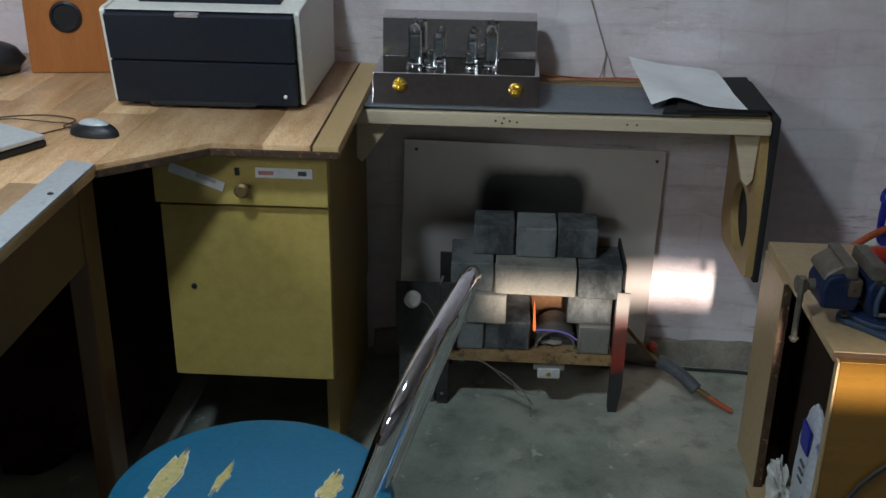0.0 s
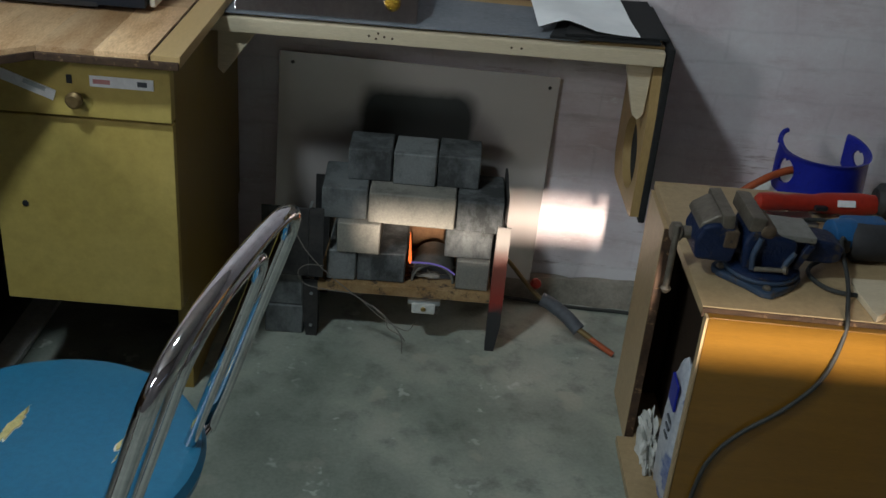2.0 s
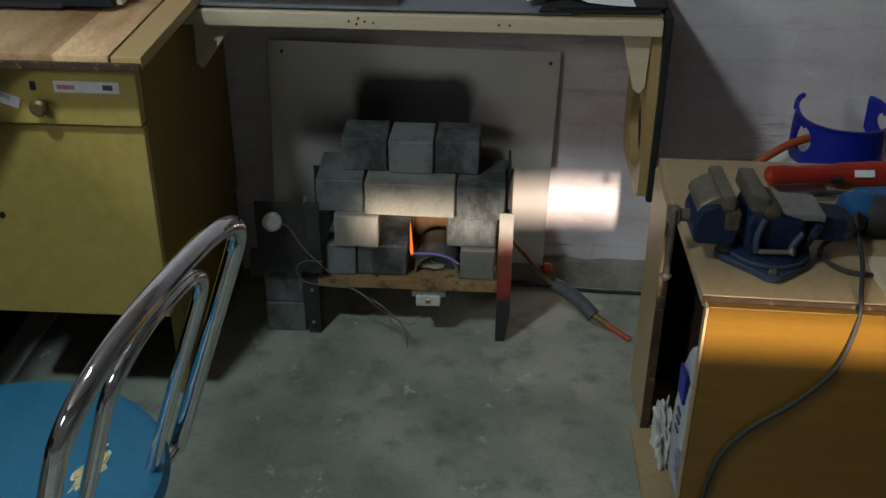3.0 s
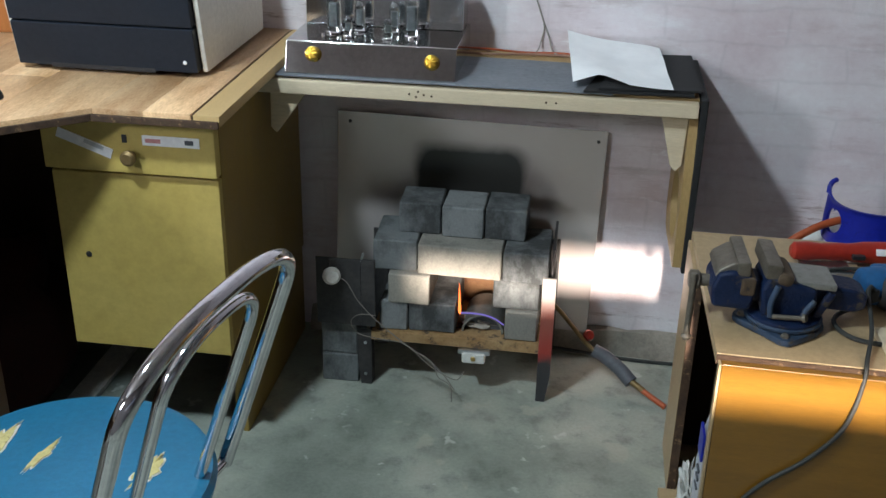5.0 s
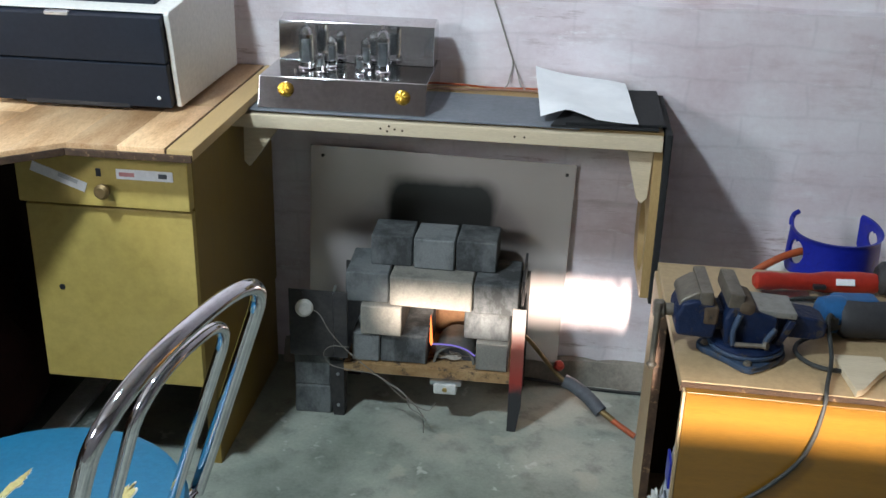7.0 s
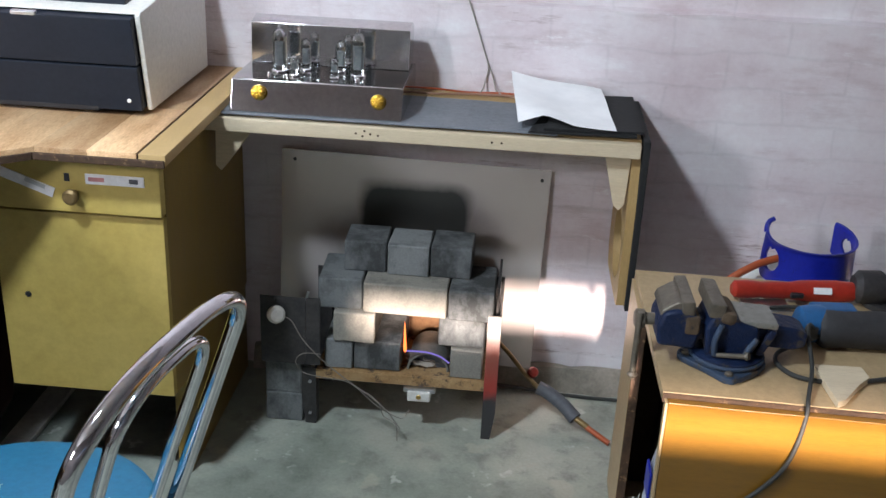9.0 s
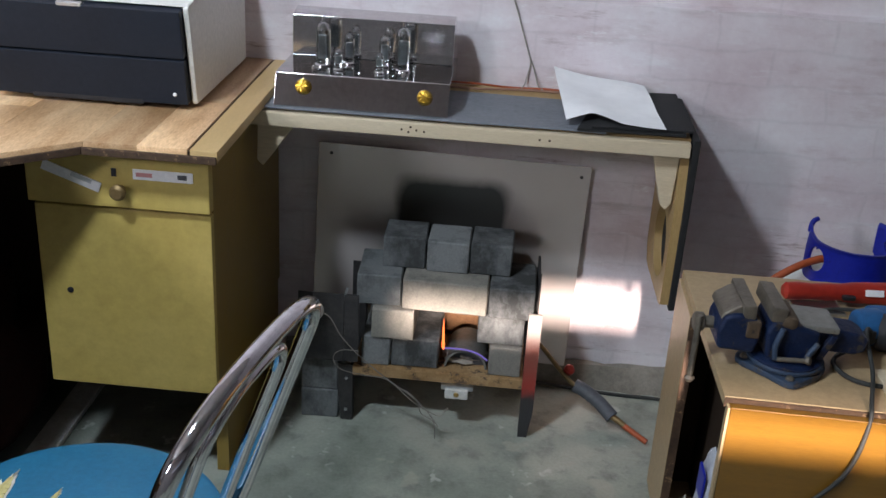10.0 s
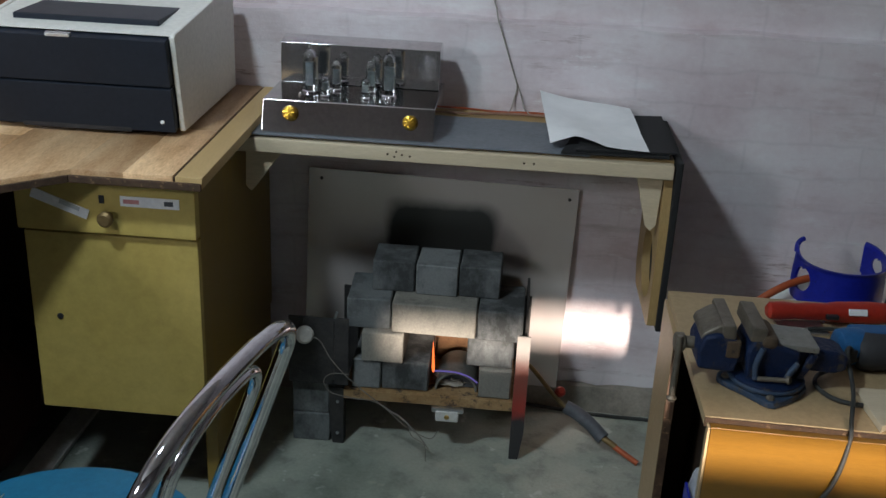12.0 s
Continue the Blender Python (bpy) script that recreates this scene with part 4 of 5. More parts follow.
part("post", steel_angle(0.284, -0.276, 0.0, 0.322, 0.030, 1, M_POST, 0.7), M_POST, stand, "upright post, red in the middle with a black foot")
part("post", steel_angle(-0.108, -0.270, 0.0, 0.150, 0.034, -1, M_IRON, 0.75), M_IRON, stand, "black iron post with bolt holes")
part("post", steel_angle(0.284, -0.06, 0.0, 0.322, 0.030, 1, M_IRON), M_IRON, stand)
part("post", steel_angle(-0.108, -0.07, 0.0, 0.32, 0.034, -1, M_IRON), M_IRON, stand)
part("front_bar", box(-0.108, -0.272, SH - 0.026, 0.2835, -0.266, SH - 0.002, 0.0015), M_RUST, stand, "scorched rusty front bar")
part("tray", box(-0.107, -0.2655, SH - 0.006, 0.2835, -0.06, SH - 0.001, 0.001), M_RUST, stand)
for z in (0.03, 0.115):
    part("bolt", lathe([(0.004, 0), (0.004, 0.003), (0.002, 0.004)], pose(-0.122, -0.271, z, 90), 10), M_ALU, stand)
# rear and side plates
part("side_plate", box(0.3, -0.235, 0.30, 0.306, -0.07, 0.375, 0.001), M_IRON, stand)

Z4, Z3, Z2, Z1 = SH, SH + BH, SH + 2 * BH, SH + 3 * BH
paver(-0.090, -0.262, Z4, 0.066, BL)
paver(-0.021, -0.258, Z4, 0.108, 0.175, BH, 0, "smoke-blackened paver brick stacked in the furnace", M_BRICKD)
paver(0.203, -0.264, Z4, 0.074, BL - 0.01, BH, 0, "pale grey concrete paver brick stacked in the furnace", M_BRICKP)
paver(0.00, -0.085, Z4, BL, 0.030, BH, 0, "orange scorched firebrick at the back of the furnace", M_FIRE)
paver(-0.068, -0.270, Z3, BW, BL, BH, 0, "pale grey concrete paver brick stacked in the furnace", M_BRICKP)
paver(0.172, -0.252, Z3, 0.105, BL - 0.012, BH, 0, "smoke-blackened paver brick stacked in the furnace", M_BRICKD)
paver(0.026, -0.085, Z3, 0.14, 0.030, BH, 0, "orange scorched firebrick at the back of the furnace", M_FIRE)
paver(-0.108, -0.250, Z2, 0.100, 0.145, BH, 2.0)
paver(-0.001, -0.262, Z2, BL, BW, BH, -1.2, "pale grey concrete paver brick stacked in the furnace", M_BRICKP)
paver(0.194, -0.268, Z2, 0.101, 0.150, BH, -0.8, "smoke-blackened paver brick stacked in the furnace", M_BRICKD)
paver(0.000, -0.163, Z2, BL, BW - 0.004, BH, 0.4)
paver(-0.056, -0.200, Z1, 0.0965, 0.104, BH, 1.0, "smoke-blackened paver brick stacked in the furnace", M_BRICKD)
paver(0.046, -0.208, Z1, 0.0945, 0.106, BH, -0.5)
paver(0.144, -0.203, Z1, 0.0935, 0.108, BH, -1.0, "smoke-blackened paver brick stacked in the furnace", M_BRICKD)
paver(-0.230, -0.268, 0.0, 0.088, 0.10, 0.076, 2, "dark smoked brick in a small pile beside the furnace")
paver(-0.228, -0.266, 0.076, 0.086, 0.10, 0.092, -1, "dark smoked brick in a small pile beside the furnace")
# the burner and its fire
burner = thing("gas_burner", (0.135, -0.25, 0.1), "small ceramic and brass gas burner under the furnace tray", "burner")
part("block", box(0.108, -0.287, 0.092, 0.162, -0.255, 0.118, 0.004), M_RAG, burner, "pale ceramic terminal block")
part("clip", box(0.098, -0.281, 0.112, 0.173, -0.262, 0.1245, 0.003), M_ALU, burner)
part("nozzle", rod((0.135, -0.289, 0.105), (0.135, -0.283, 0.105), 0.006), M_BRASS, burner)


def shell(cx, cz, r0, r1, y0, y1):
    """A half-round iron shell lying along y."""
    b2 = bmesh.new()
    rings = []
    for i in range(25):
        a = math.pi * i / 24
        rings.append([b2.verts.new((cx + r * math.cos(a), y, cz + 0.95 * r * math.sin(a))) for r, y in ((r0, y0), (r1, y0), (r1, y1), (r0, y1))])
    for p, q in zip(rings, rings[1:]):
        for k in range(4):
            b2.faces.new((p[k], p[(k + 1) % 4], q[(k + 1) % 4], q[k]))
    b2.faces.new(rings[0][::-1])
    b2.faces.new(rings[-1])
    bmesh.ops.recalc_face_normals(b2, faces=b2.faces[:])
    return b2


part("arch", shell(0.150, Z4 + 0.001, 0.044, 0.049, -0.242, -0.13), M_ANVIL, burner, "half-round iron firing shell")
part("end_plate", shell(0.150, Z4 + 0.001, 0.004, 0.0435, -0.222, -0.218), M_HANDLE, burner, "dull grey end plate of the shell")
part("rubble", lump((0.14, -0.20, Z4 + 0.012), (0.045, 0.03, 0.016), None, 0.5, 3.0, 3, 3.0), M_PLASTER, burner)
fl = thing("flame", (0.12, -0.225, Z4), "small gas flame, orange and blue, in the furnace mouth", "flame")
tip = lathe([(0.0012, 0), (0.0044, 0.006), (0.0050, 0.014), (0.0036, 0.034), (0.0026, 0.056), (0.0012, 0.072), (0.0004, 0.080)], pose(0.097, -0.252, Z4 + 0.050, 0, -2, 0) @ Matrix.Diagonal((0.75, 0.5, 1, 1)), 12)
part("tongue", tip, M_FLAME, fl, "orange tongue of flame")
jet = tube([(0.098, -0.250, Z4 + 0.053), (0.122, -0.250, Z4 + 0.054), (0.150, -0.250, Z4 + 0.053), (0.178, -0.250, Z4 + 0.045), (0.200, -0.250, Z4 + 0.030)], 0.0022, None, 8, 6)
part("jet", jet, M_FLAMEB, fl, "blue-violet jet of flame")

plate = thing("steel_plate", (-0.16, -0.285, 0.17), "dark steel plate with a ceramic knob beside the furnace", "plate")
part("plate", box(-0.232, -0.288, 0.168, -0.128, -0.284, 0.337, 0.001), M_IRON, plate)
part("flange", box(-0.1275, -0.288, 0.168, -0.095, -0.281, 0.337, 0.001), M_IRON, plate)
part("knob", lathe([(0.008, 0), (0.016, 0.004), (0.0205, 0.012), (0.0205, 0.020), (0.014, 0.028)], pose(-0.198, -0.290, 0.297, 80, 0, 25), 24), M_CERAMIC, plate, "round white ceramic knob")
part("pin", rod((-0.20, -0.292, 0.318), (-0.198, -0.292, 0.335), 0.0025), M_IRON, plate)
part("wire", tube([(-0.175, -0.30, 0.295), (-0.155, -0.305, 0.285), (-0.13, -0.31, 0.245), (-0.09, -0.31, 0.20), (-0.03, -0.31, 0.15), (0.03, -0.32, 0.115), (0.07, -0.33, 0.085), (0.10, -0.34, 0.05)], 0.0013, None, 6), M_DULLWIRE, plate)
part("wire", tube([(-0.09, -0.30, 0.205), (-0.13, -0.305, 0.206), (-0.148, -0.305, 0.185), (-0.13, -0.31, 0.16), (-0.08, -0.31, 0.15), (-0.02, -0.315, 0.145), (0.04, -0.325, 0.10), (0.10, -0.335, 0.075), (0.12, -0.335, 0.10)], 0.0011, None, 6), M_DULLWIRE, plate)
part("wire", tube([(0.02, -0.318, 0.125), (0.05, -0.328, 0.105), (0.06, -0.33, 0.075), (0.09, -0.34, 0.06), (0.095, -0.345, 0.02)], 0.0011, None, 6), M_DULLWIRE, plate)
part("clip", rod((-0.128, -0.284, 0.330), (-0.122, -0.282, 0.352), 0.003), M_ALU, plate)

# ---- torch on the floor ----
torch = thing("gas_torch", (0.45, -0.15, 0), "gas torch with a grey handle lying against the furnace", "torch")
part("lance", tube([(0.30, -0.10, 0.175), (0.335, -0.12, 0.15), (0.385, -0.15, 0.105), (0.42, -0.165, 0.080)], 0.0055, None, 10), M_OLDBRASS, torch, "thin brass lance")
part("valve_knob", lathe([(0.006, 0), (0.013, 0.004), (0.013, 0.014), (0.008, 0.018)], pose(0.395, -0.135, 0.105, 30, 20, 0), 16), M_RED, torch, "red valve knob")
part("grip", tube([(0.412, -0.163, 0.086), (0.436, -0.170, 0.078), (0.472, -0.188, 0.060), (0.505, -0.214, 0.038)], 0.0165, None, 14), M_HANDLE, torch, "grey plastic grip")
part("collar", rod((0.500, -0.212, 0.042), (0.535, -0.232, 0.028), 0.0075), M_OLDBRASS, torch)
part("hose_end", tube([(0.530, -0.230, 0.029), (0.555, -0.245, 0.020), (0.585, -0.262, 0.0085)], 0.0068, None, 10), M_HOSE, torch, "orange hose end")
single("floor_cable", tube([(0.26, -0.03, 0.010), (0.36, -0.045, 0.012), (0.45, -0.05, 0.006), (0.54, -0.056, 0.005), (0.64, -0.06, 0.005), (0.78, -0.09, 0.005)], 0.0045, None, 8), M_CABLE, "black cable lying along the foot of the wall", "cable")

# ---- work cabinet ----
wb = thing("work_cabinet", (0.95, -0.64, 0), "low work cabinet with a beech laminate top and amber front", "cabinet")
WX1 = 1.42
part("top_board", prism([(0.586, -0.880), (WX1, -0.905), (WX1, -0.40), (0.579, -0.396)], BENCH - 0.018, BENCH, 0.0015), M_BENCH, wb, "pale beech laminate top with a dark edge")
part("edge_strip", prism([(0.586, -0.8835), (WX1, -0.9085), (WX1, -0.906), (0.586, -0.881)], BENCH - 0.018, BENCH - 0.0015, 0.0008), M_EDGE, wb)
part("side_panel", box(0.574, -0.570, 0.0, 0.592, -0.398, BENCH - 0.0185, 0.002), M_BENCH, wb, "pale laminate side panel")
part("panel_edge", box(0.5745, -0.5745, 0.0, 0.5915, -0.5705, BENCH - 0.019, 0.001), M_EDGE, wb)
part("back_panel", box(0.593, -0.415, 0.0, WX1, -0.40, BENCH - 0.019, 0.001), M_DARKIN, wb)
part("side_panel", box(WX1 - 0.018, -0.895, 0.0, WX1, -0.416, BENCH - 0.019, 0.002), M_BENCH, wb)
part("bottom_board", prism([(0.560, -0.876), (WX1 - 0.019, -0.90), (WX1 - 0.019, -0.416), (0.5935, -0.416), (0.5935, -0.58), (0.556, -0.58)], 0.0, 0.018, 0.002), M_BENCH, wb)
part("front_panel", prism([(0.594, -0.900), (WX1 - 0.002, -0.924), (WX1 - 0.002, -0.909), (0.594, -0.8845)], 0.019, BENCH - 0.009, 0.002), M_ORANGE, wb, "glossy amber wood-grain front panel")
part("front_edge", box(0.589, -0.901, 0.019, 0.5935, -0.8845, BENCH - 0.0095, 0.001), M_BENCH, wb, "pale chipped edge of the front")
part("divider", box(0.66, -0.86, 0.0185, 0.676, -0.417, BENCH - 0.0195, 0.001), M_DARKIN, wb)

bag = thing("cement_bag", (0.61, -0.70, 0.018), "crumpled blue and white bag in the open cabinet", "bag")
part("sack", lump((0.620, -0.765, 0.165), (0.021, 0.070, 0.165), None, 0.10, 2.5, 4, 1.0), M_BAG, bag)
part("print_patch", box(0.5975, -0.800, 0.245, 0.6025, -0.750, 0.300, 0.002), M_CYL, bag, "blue printed patch")
for k in range(3):
    part("print_bar", box(0.5970, -0.794, 0.180 + 0.018 * k, 0.6010, -0.768, 0.185 + 0.018 * k, 0.001), M_HANDLE, bag)
single("rag", lump((0.606, -0.650, 0.058), (0.015, 0.055, 0.052), None, 0.8, 3.5, 4, 5.0), M_RAG, "pale crumpled rag in the open cabinet", "rag")

# ---- bench vise ----
vise = thing("bench_vise", (0.69, -0.76, BENCH), "blue enamelled bench vise with worn steel jaws", "vise")


def casting(outline, y0, y1, bevel, turn):
    """An outline (x, height over the bench) as thick as y0 to y1, its edges rounded."""
    b2 = bmesh.new()
    f = b2.faces.new([b2.verts.new((x, y0, BENCH + z)) for x, z in outline])
    r = bmesh.ops.extrude_face_region(b2, geom=[f])
    bmesh.ops.translate(b2, vec=(0, y1 - y0, 0), verts=[q for q in r["geom"] if isinstance(q, bmesh.types.BMVert)])
    bmesh.ops.recalc_face_normals(b2, faces=b2.faces[:])
    bmesh.ops.bevel(b2, geom=b2.edges[:], offset=bevel, segments=3, affect="EDGES", profile=0.5)
    c = Matrix.Translation((0.67, -0.74, 0))
    bmesh.ops.transform(b2, matrix=c @ pose(0, 0, 0, 0, 0, turn) @ c.inverted(), verts=b2.verts[:])
    return b2


# swivel base: a boat-shaped foot with lugs, a turned disc on it
VX, VY = 0.702, -0.762
foot = prism([(0.620, -0.766), (0.628, -0.780), (0.662, -0.812), (0.688, -0.842), (0.704, -0.846), (0.722, -0.832), (0.752, -0.806), (0.768, -0.780), (0.770, -0.748), (0.752, -0.712), (0.716, -0.694), (0.674, -0.702), (0.640, -0.728), (0.622, -0.752)], BENCH + 0.0004, BENCH + 0.013, 0.004)
part("base", foot, M_VISEL, vise, "grey-blue swivel base with lugs, worn at the edges")
part("swivel_disc", lathe([(0.060, 0.0125), (0.062, 0.017), (0.061, 0.025), (0.054, 0.029), (0.030, 0.031)], pose(VX, VY, BENCH), 40), M_VISE, vise)
part("swivel_rim", lathe([(0.0625, 0.0145), (0.0645, 0.0165), (0.0645, 0.020), (0.0625, 0.022)], pose(VX, VY, BENCH), 40), M_VISEL, vise)
for lx, ly in ((0.634, -0.766), (0.697, -0.832), (0.757, -0.772)):
    part("bolt", lathe([(0.0075, 0), (0.0075, 0.004), (0.005, 0.006)], pose(lx, ly, BENCH + 0.0125), 6), M_JAW, vise)
# moving jaw with the screw
part("moving_body", casting([(0.578, 0.038), (0.640, 0.034), (0.646, 0.060), (0.640, 0.096), (0.606, 0.104), (0.584, 0.098), (0.574, 0.072)], -0.792, -0.706, 0.007, 2), M_VISE, vise)
part("shoulder", casting([(0.578, 0.088), (0.616, 0.088), (0.616, 0.116), (0.606, 0.116), (0.582, 0.100)], -0.782, -0.694, 0.004, 2), M_JAW, vise, "pale worn sloping shoulder")
part("jaw", box(0.612, -0.792, BENCH + 0.094, 0.634, -0.680, BENCH + 0.121, 0.004, None, pose(0, 0, 0, 0, -4, 2)), M_JAW, vise, "worn steel jaw")
part("jaw_face", box(0.620, -0.796, BENCH + 0.062, 0.645, -0.706, BENCH + 0.095, 0.005, None, pose(0, 0, 0, 0, 0, 2)), M_RUSTDK, vise, "rust-brown jaw face")
# fixed jaw, anvil and slide
part("body", casting([(0.660, 0.026), (0.732, 0.026), (0.746, 0.046), (0.744, 0.080), (0.712, 0.088), (0.702, 0.098), (0.664, 0.100), (0.654, 0.074)], -0.794, -0.704, 0.007, 2), M_VISE, vise)
part("jaw", box(0.657, -0.793, BENCH + 0.094, 0.683, -0.684, BENCH + 0.121, 0.004, None, pose(0, 0, 0, 0, 5, 3)), M_JAW, vise, "worn steel jaw")
part("jaw_heel", box(0.676, -0.796, BENCH + 0.084, 0.704, -0.716, BENCH + 0.107, 0.008, None, pose(0, 0, 0, 0, 14, 3)), M_RUSTDK, vise)
part("anvil", prism([(0.704, -0.782), (0.776, -0.786), (0.772, -0.712), (0.702, -0.704)], BENCH + 0.0785, BENCH + 0.0905, 0.003), M_ANVIL, vise, "flat bare steel anvil plate")
part("slide", casting([(0.636, 0.044), (0.812, 0.034), (0.830, 0.040), (0.832, 0.064), (0.814, 0.074), (0.780, 0.078), (0.636, 0.080)], -0.772, -0.716, 0.005, 2), M_VISE, vise)
part("rib", casting([(0.742, 0.028), (0.756, 0.028), (0.776, 0.072), (0.764, 0.076)], -0.788, -0.776, 0.003, 2), M_VISE, vise)
# clamp lever in front, a rusty pin across it
part("clamp_lever", tube([(0.681, -0.799, BENCH + 0.088), (0.672, -0.803, BENCH + 0.058), (0.674, -0.806, BENCH + 0.034)], 0.0052, None, 10), M_VISEL, vise, "worn clamp lever on the side")
part("clamp_lever", tube([(0.742, -0.796, BENCH + 0.064), (0.730, -0.802, BENCH + 0.050), (0.724, -0.806, BENCH + 0.036)], 0.0048, None, 10), M_VISEL, vise)
part("pin", rod((0.676, -0.808, BENCH + 0.036), (0.726, -0.810, BENCH + 0.038), 0.0042), M_JAW, vise)
part("pin_head", lathe([(0.004, 0), (0.0075, 0.002), (0.006, 0.007)], along((0.724, -0.809, BENCH + 0.038), (0.74, -0.82, BENCH + 0.045)), 14), M_JAW, vise)
part("screw", rod((0.552, -0.752, BENCH + 0.066), (0.60, -0.750, BENCH + 0.066), 0.0105), M_JAW, vise)
part("screw_head", lathe([(0.012, 0), (0.0165, 0.003), (0.0165, 0.016), (0.012, 0.019)], along((0.542, -0.753, BENCH + 0.066), (0.60, -0.750, BENCH + 0.066)), 20), M_JAW, vise)
part("handle", rod((0.5495, -0.766, BENCH + 0.084), (0.5480, -0.772, BENCH - 0.030), 0.0055), M_JAW, vise, "steel tommy bar hanging down")
part("handle_knob", lathe([(0.005, 0), (0.0095, 0.005), (0.005, 0.012)], along((0.5480, -0.772, BENCH - 0.028), (0.5480, -0.773, BENCH - 0.05)), 14), M_JAW, vise)

# ---- tools on the work cabinet ----
gr = thing("angle_grinder", (0.9, -0.48, BENCH), "red long-bodied angle grinder lying on the cabinet", "grinder")
part("body", lathe([(0.010, 0), (0.0165, 0.006), (0.018, 0.03), (0.0155, 0.055), (0.017, 0.08), (0.0165, 0.11), (0.0205, 0.135), (0.022, 0.20), (0.019, 0.235)], along((0.752, -0.503, BENCH + 0.022), (1.0, -0.480, BENCH + 0.024)), 26), M_RED, gr, "red ribbed plastic body")
part("switch", box(0.862, -0.520, BENCH + 0.018, 0.886, -0.508, BENCH + 0.027, 0.002, None, pose(0, 0, 0, 0, 0, 5)), M_BLACK, gr)
part("sticker", box(0.905, -0.5095, BENCH + 0.026, 0.94, -0.505, BENCH + 0.039, 0.001, None, pose(0, 0, 0, -32, 0, 5)), M_LABEL, gr, "torn pale sticker")
part("gear_head", lathe([(0.022, 0), (0.032, 0.01), (0.034, 0.05), (0.02, 0.07)], along((0.985, -0.481, BENCH + 0.036), (1.08, -0.478, BENCH + 0.036)), 22), M_IRON, gr)
part("guard", lathe([(0.012, 0), (0.055, 0.002), (0.055, 0.012), (0.012, 0.014)], pose(1.06, -0.478, BENCH), 28), M_IRON, gr)

dr = thing("power_drill", (0.92, -0.66, BENCH), "blue and black power drill lying on its side", "drill")
part("motor_body", lathe([(0.018, 0), (0.031, 0.008), (0.034, 0.025), (0.034, 0.045), (0.030, 0.055)], along((0.836, -0.665, BENCH + 0.036), (1.0, -0.64, BENCH + 0.038)), 26), M_BLUETOOL, dr, "blue motor housing")
part("rear_body", lathe([(0.026, 0), (0.0345, 0.012), (0.033, 0.05), (0.0345, 0.10), (0.034, 0.20), (0.02, 0.22)], along((0.872, -0.672, BENCH + 0.034), (1.1, -0.655, BENCH + 0.034)), 24), M_RUBBER, dr, "black rubber grip")
part("top_shell", box(0.862, -0.668, BENCH + 0.046, 0.945, -0.625, BENCH + 0.068, 0.009, None, pose(0, 0, 0, 0, 0, 6), 3), M_BLUETOOL, dr)
part("vent", box(0.845, -0.702, BENCH + 0.028, 0.868, -0.696, BENCH + 0.048, 0.002), M_BLACK, dr)
part("cable", tube([(0.86, -0.70, BENCH + 0.045), (0.850, -0.705, BENCH + 0.055), (0.842, -0.73, BENCH + 0.050), (0.838, -0.80, BENCH + 0.022), (0.818, -0.875, BENCH + 0.010), (0.812, -0.903, BENCH - 0.008), (0.803, -0.911, 0.45), (0.785, -0.912, 0.40), (0.742, -0.911, 0.345), (0.688, -0.909, 0.295), (0.652, -0.908, 0.245), (0.634, -0.908, 0.185), (0.629, -0.909, 0.09), (0.65, -0.93, 0.006), (0.75, -1.0, 0.005)], 0.0037, None, 10), M_CABLE, dr, "dark grey cable hanging down the front")
part("cable", tube([(0.88, -0.69, BENCH + 0.03), (0.842, -0.705, BENCH + 0.02), (0.800, -0.725, BENCH + 0.007), (0.790, -0.765, BENCH + 0.006), (0.815, -0.805, BENCH + 0.006), (0.87, -0.815, BENCH + 0.006), (0.95, -0.795, BENCH + 0.006), (1.05, -0.75, BENCH + 0.006)], 0.0040, None, 8), M_CABLE, dr)
single("grinder_cable", tube([(0.805, -0.555, BENCH + 0.005), (0.83, -0.545, BENCH + 0.009), (0.88, -0.545, BENCH + 0.012), (0.93, -0.565, BENCH + 0.010), (1.02, -0.575, BENCH + 0.006)], 0.0040, None, 8), M_CABLE, "short dark cable lying on the cabinet", "cable")
single("wedge", prism([(0.848, -0.768), (0.860, -0.892), (0.876, -0.880), (0.912, -0.826), (0.935, -0.800), (0.930, -0.765)], BENCH + 0.0004, BENCH + 0.013, 0.002), M_PINE, "pale wooden wedge lying on the cabinet", "wedge")
single("steel_offcut", box(0.77, -0.56, BENCH + 0.0004, 0.86, -0.505, BENCH + 0.006, 0.001, None, pose(0, 0, 0, 0, 0, 8)), M_ALU, "flat grey metal offcut under the grinder", "offcut")

# ---- gas cylinder ----
CX, CY = 0.970, -0.203
gas = thing("gas_cylinder", (CX, CY, 0), "small white gas cylinder with a blue cut-out collar", "gas cylinder")
part("body", lathe([(0.12, 0), (0.135, 0.01), (0.140, 0.04), (0.140, 0.385), (0.128, 0.425), (0.085, 0.450), (0.03, 0.460)], pose(CX, CY, 0), 40), M_CERAMIC, gas, "pale painted steel body")
part("neck", lathe([(0.013, 0.458), (0.013, 0.480), (0.008, 0.488), (0.008, 0.498)], pose(CX, CY, 0), 18), M_OLDBRASS, gas)
part("print_spot", box(-0.009, -0.0015, -0.007, 0.009, 0.0015, 0.007, 0.001, None, pose(CX - 0.052, CY - 0.123, 0.423, 58, 0, -23)), M_RED, gas)


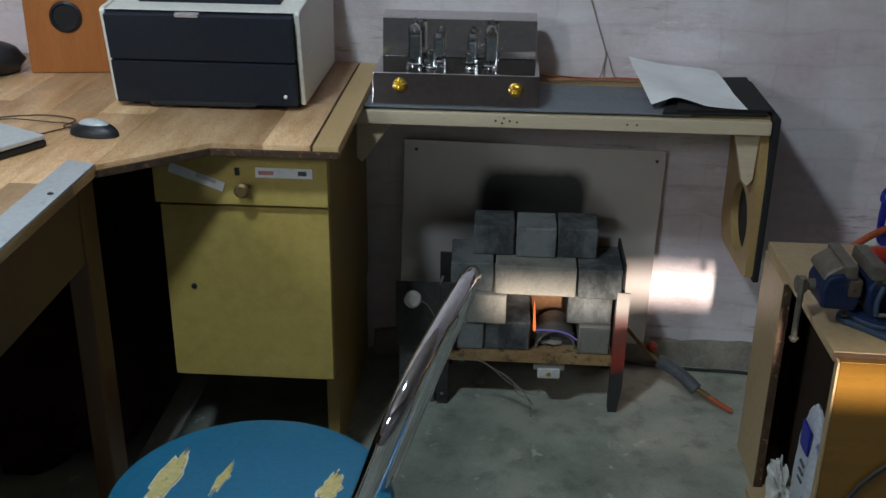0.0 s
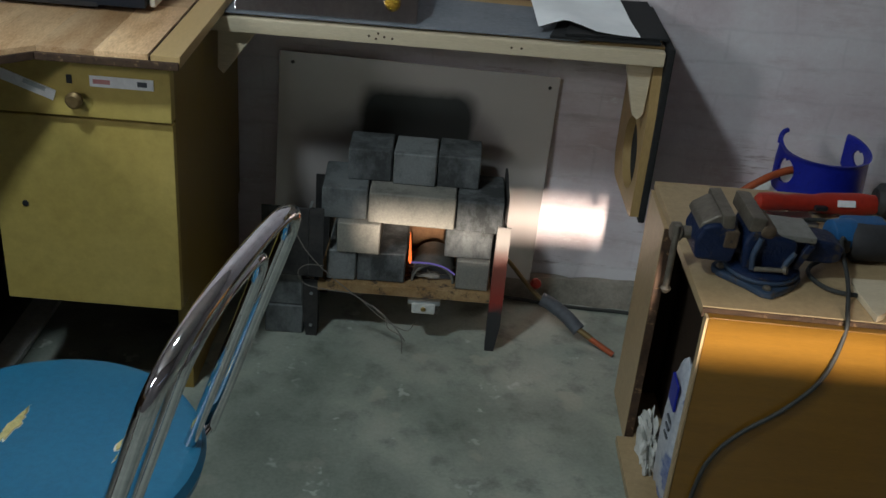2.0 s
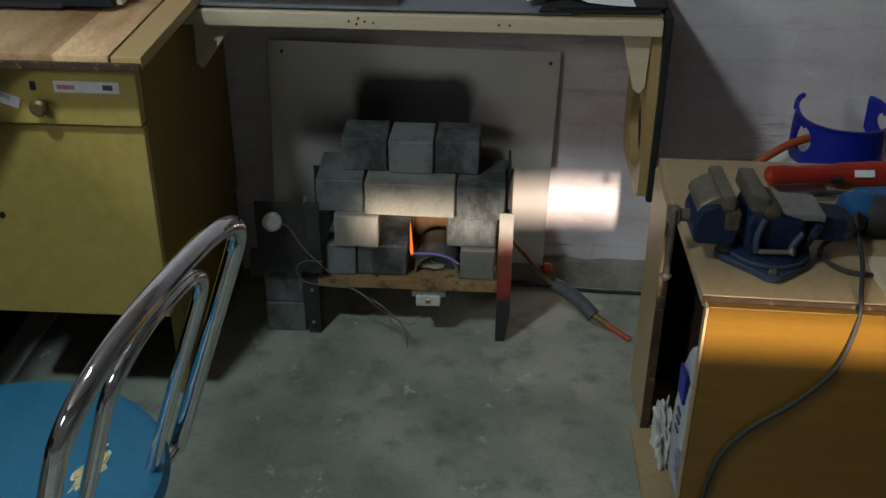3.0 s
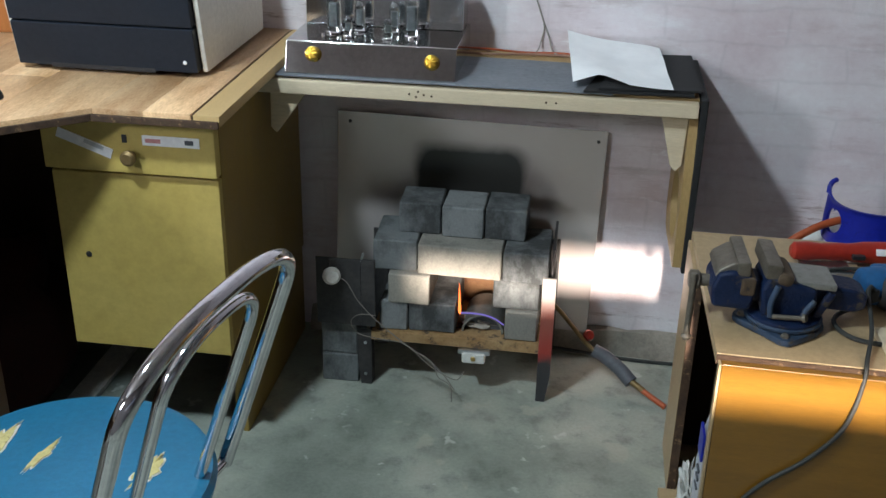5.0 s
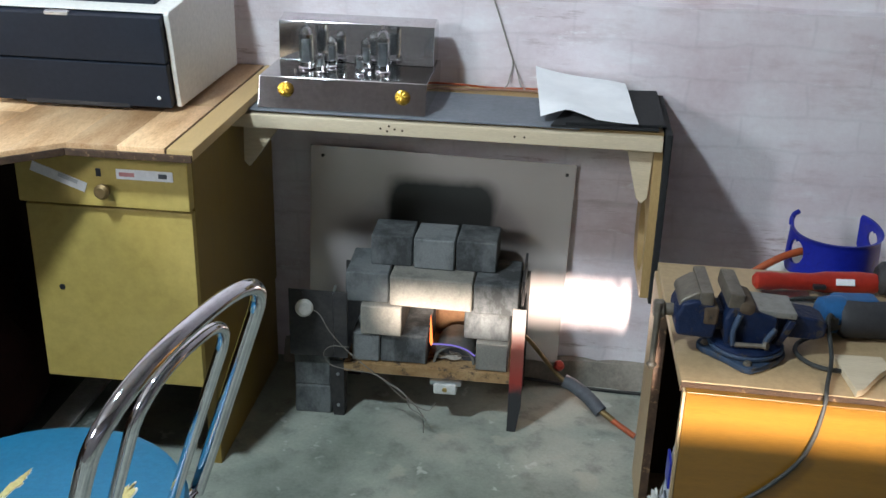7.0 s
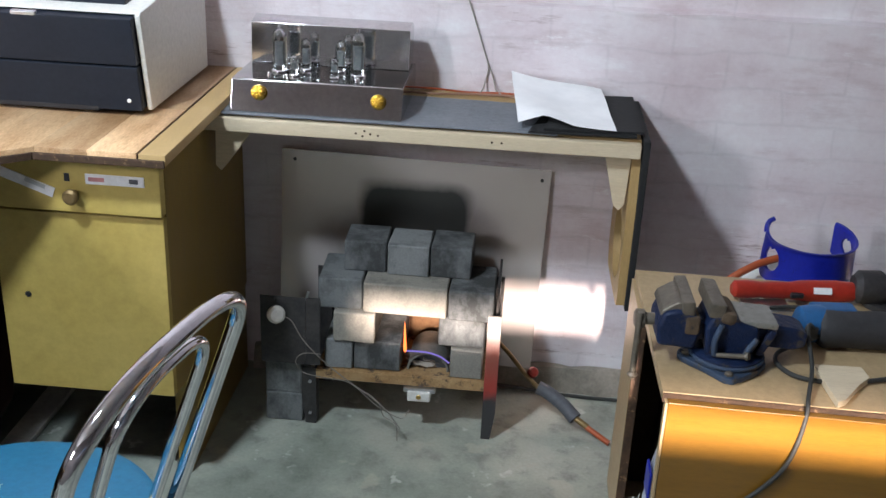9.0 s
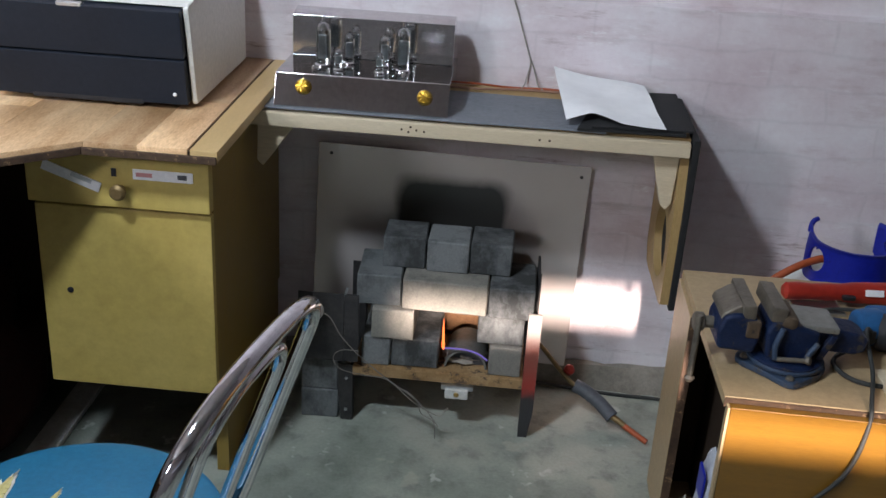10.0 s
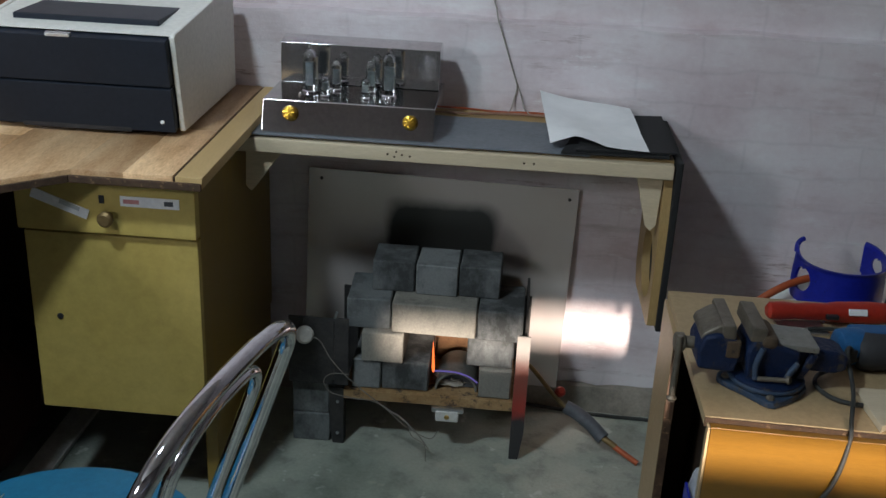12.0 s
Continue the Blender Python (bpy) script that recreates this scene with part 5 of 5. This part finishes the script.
def collar():
    """The guard round the valve: an open ring with windows, its two ends drawn up."""
    b2 = bmesh.new()
    n, rows = 150, 30
    a0, a1 = -196.0, 44.0
    holes = ((-156.0, 15.0, 0.498, 0.027), (14.0, 14.0, 0.512, 0.020))
    grid = []
    for i in range(n + 1):
        a = a0 + (a1 - a0) * i / n
        top = 0.539 + 0.016 * math.exp(-((a - a0) / 26) ** 2) + 0.014 * math.exp(-((a - a1) / 40) ** 2)
        low = 0.448 + 0.055 * math.exp(-((a - a0) / 12) ** 2) + 0.035 * math.exp(-((a - a1) / 9) ** 2)
        line = []
        for k in range(rows + 1):
            z = low + (top - low) * k / rows
            ang = a
            for ha, hw, hz, hh in holes:
                e = math.hypot((ang - ha) / hw, (z - hz) / hh)
                if 0.80 < e < 1.22:
                    ang, z = ha + (ang - ha) / e, hz + (z - hz) / e
            r = 0.099 - 0.05 * (z - 0.448) + 0.004 * max(0, (z - top + 0.008) / 0.008)
            line.append(b2.verts.new((CX + r * math.cos(radians(ang)), CY + r * math.sin(radians(ang)), z)))
        grid.append(line)
    for i in range(n):
        for k in range(rows):
            a, z = a0 + (a1 - a0) * (i + 0.5) / n, sum(grid[i + p][k + q].co.z for p in (0, 1) for q in (0, 1)) / 4
            if any(math.hypot((a - ha) / hw, (z - hz) / hh) < 0.94 for ha, hw, hz, hh in holes):
                continue
            b2.faces.new((grid[i][k], grid[i + 1][k], grid[i + 1][k + 1], grid[i][k + 1]))
    bmesh.ops.delete(b2, geom=[q for q in b2.verts if not q.link_faces], context="VERTS")
    outer, rim = b2.faces[:], [e for e in b2.edges if e.is_boundary]
    inner = {q: b2.verts.new((CX + (q.co.x - CX) * 0.94, CY + (q.co.y - CY) * 0.94, q.co.z)) for q in b2.verts[:]}
    for f in outer:
        b2.faces.new([inner[q] for q in reversed(f.verts)])
    for e in rim:
        p, q = e.verts
        b2.faces.new((p, q, inner[q], inner[p]))
    bmesh.ops.recalc_face_normals(b2, faces=b2.faces[:])
    return b2


part("collar", collar(), M_CYL, gas, "bright blue plastic collar, open at the back")
hook = [(CX + r * math.cos(radians(a)), CY + r * math.sin(radians(a)), z) for a, r, z in ((-194, 0.0935, 0.536), (-196, 0.0935, 0.550), (-200, 0.090, 0.559), (-206, 0.084, 0.562))]
part("hook", tube(hook, 0.0055, None, 10), M_CYL, gas)
part("hose", tube([(CX, CY, 0.486), (CX - 0.04, CY - 0.015, 0.492), (CX - 0.075, CY - 0.025, 0.492), (CX - 0.13, CY - 0.045, 0.475), (CX - 0.19, CY - 0.06, 0.430), (CX - 0.25, CY - 0.07, 0.33), (CX - 0.29, CY - 0.04, 0.15), (CX - 0.31, CY + 0.02, 0.012)], 0.0085, None, 10), M_HOSE, gas, "orange-red rubber hose")

# ---- cafe chair ----
chair = thing("cafe_chair", (-0.345, -1.255, 0), "chrome cafe chair with a torn blue vinyl seat", "chair")
SX, SY, SZ, SR = -0.345, -1.255, 0.44, 0.213
part("cushion", lathe([(SR - 0.02, -0.040), (SR - 0.004, -0.034), (SR, -0.018), (SR - 0.006, -0.006), (SR - 0.022, 0.0), (SR - 0.10, 0.003), (0.004, 0.004)], pose(SX, SY, SZ), 64), M_BLUEVIN, chair, "round blue vinyl seat, torn in places")


def tear(cx, cy, length, width, turn, seed, grow, dz):
    """A ragged patch that follows the seat."""
    b2 = bmesh.new()
    rr = random.Random(seed)
    n = 34
    ring = []
    for i in range(n):
        a = 2 * math.pi * i / n
        u = math.cos(a)
        k = (1 + rr.uniform(-0.28, 0.22)) * grow
        x, y = length * u * k, width * math.sin(a) * (1 - 0.65 * max(0, u)) * k
        c, s = math.cos(radians(turn)), math.sin(radians(turn))
        ring.append(b2.verts.new((cx + c * x - s * y, cy + s * x + c * y, SZ + dz + rr.uniform(-0.0004, 0.0006))))
    mid = b2.verts.new((cx, cy, SZ + dz + 0.0012))
    for i in range(n):
        b2.faces.new((mid, ring[i], ring[(i + 1) % n]))
    r = bmesh.ops.extrude_face_region(b2, geom=b2.faces[:])
    bmesh.ops.translate(b2, vec=(0, 0, -0.003), verts=[q for q in r["geom"] if isinstance(q, bmesh.types.BMVert)])
    bmesh.ops.recalc_face_normals(b2, faces=b2.faces[:])
    return b2


TEARS = [(-0.474, -1.226, 0.064, 0.017, 84, 3), (-0.392, -1.222, 0.040, 0.0085, 80, 8), (-0.228, -1.236, 0.040, 0.016, 82, 5)]
for tx, ty, ln, wd, tn, sd in TEARS:
    part("frayed_edge", tear(tx, ty, ln, wd, tn, sd, 1.12, 0.0036), M_FRAY, chair, "frayed pale backing round a tear")
    part("foam_patch", tear(tx, ty, ln, wd, tn, sd, 0.97, 0.0052), M_FOAM, chair, "yellow foam showing through a tear")
part("seat_ring", tube([(SX + (SR - 0.03) * math.cos(2 * math.pi * i / 40), SY + (SR - 0.03) * math.sin(2 * math.pi * i / 40), SZ - 0.052) for i in range(41)], 0.011, None, 10, 2), M_CHROME, chair)
HY, HX, LEAN, ANG = -1.322, -0.170, 0.3488, 0.1946


def hoop_point(u, z):
    d, nn = Vector((math.sin(ANG), math.cos(ANG), 0)), Vector((math.cos(ANG), -math.sin(ANG), 0))
    return Vector((HX, HY, z)) + u * d + (z - 0.45) * LEAN * nn


def hoop(w, z1, zt, zlow, bend):
    rise = [(zlow + (z1 - zlow) * k / 6, bend + (1 - bend) * (k / 6) ** 0.7) for k in range(6)]
    pts = [hoop_point(-w * f, z) for z, f in rise]
    for i in range(25):
        a = math.pi * (1 - i / 24)
        ca, sa = math.cos(a), math.sin(a)
        pts.append(hoop_point(w * math.copysign(abs(ca) ** 0.8, ca), z1 + (zt - z1) * abs(sa) ** 0.9))
    return pts + [hoop_point(w * f, z) for z, f in reversed(rise)]


part("outer_hoop", tube(hoop(0.193, 0.715, 0.808, 0.395, 0.97), 0.0115, None, 14, 5), M_CHROME, chair, "outer chrome tube of the backrest")
part("inner_hoop", tube(hoop(0.104, 0.700, 0.772, 0.395, 0.9), 0.0085, None, 12, 5), M_CHROME, chair, "inner chrome tube of the backrest")
for s in (-1, 1):
    part("weld_bar", rod(hoop_point(s * 0.192, 0.40), hoop_point(s * 0.084, 0.40), 0.008), M_CHROME, chair)
for a in (20, 110, 200, 290):
    ca, sa = math.cos(radians(a)), math.sin(radians(a))
    part("leg", tube([(SX + 0.165 * ca, SY + 0.165 * sa, SZ - 0.055), (SX + 0.175 * ca, SY + 0.175 * sa, 0.25), (SX + 0.205 * ca, SY + 0.205 * sa, 0.004)], 0.0105, None, 12, 6), M_CHROME, chair)
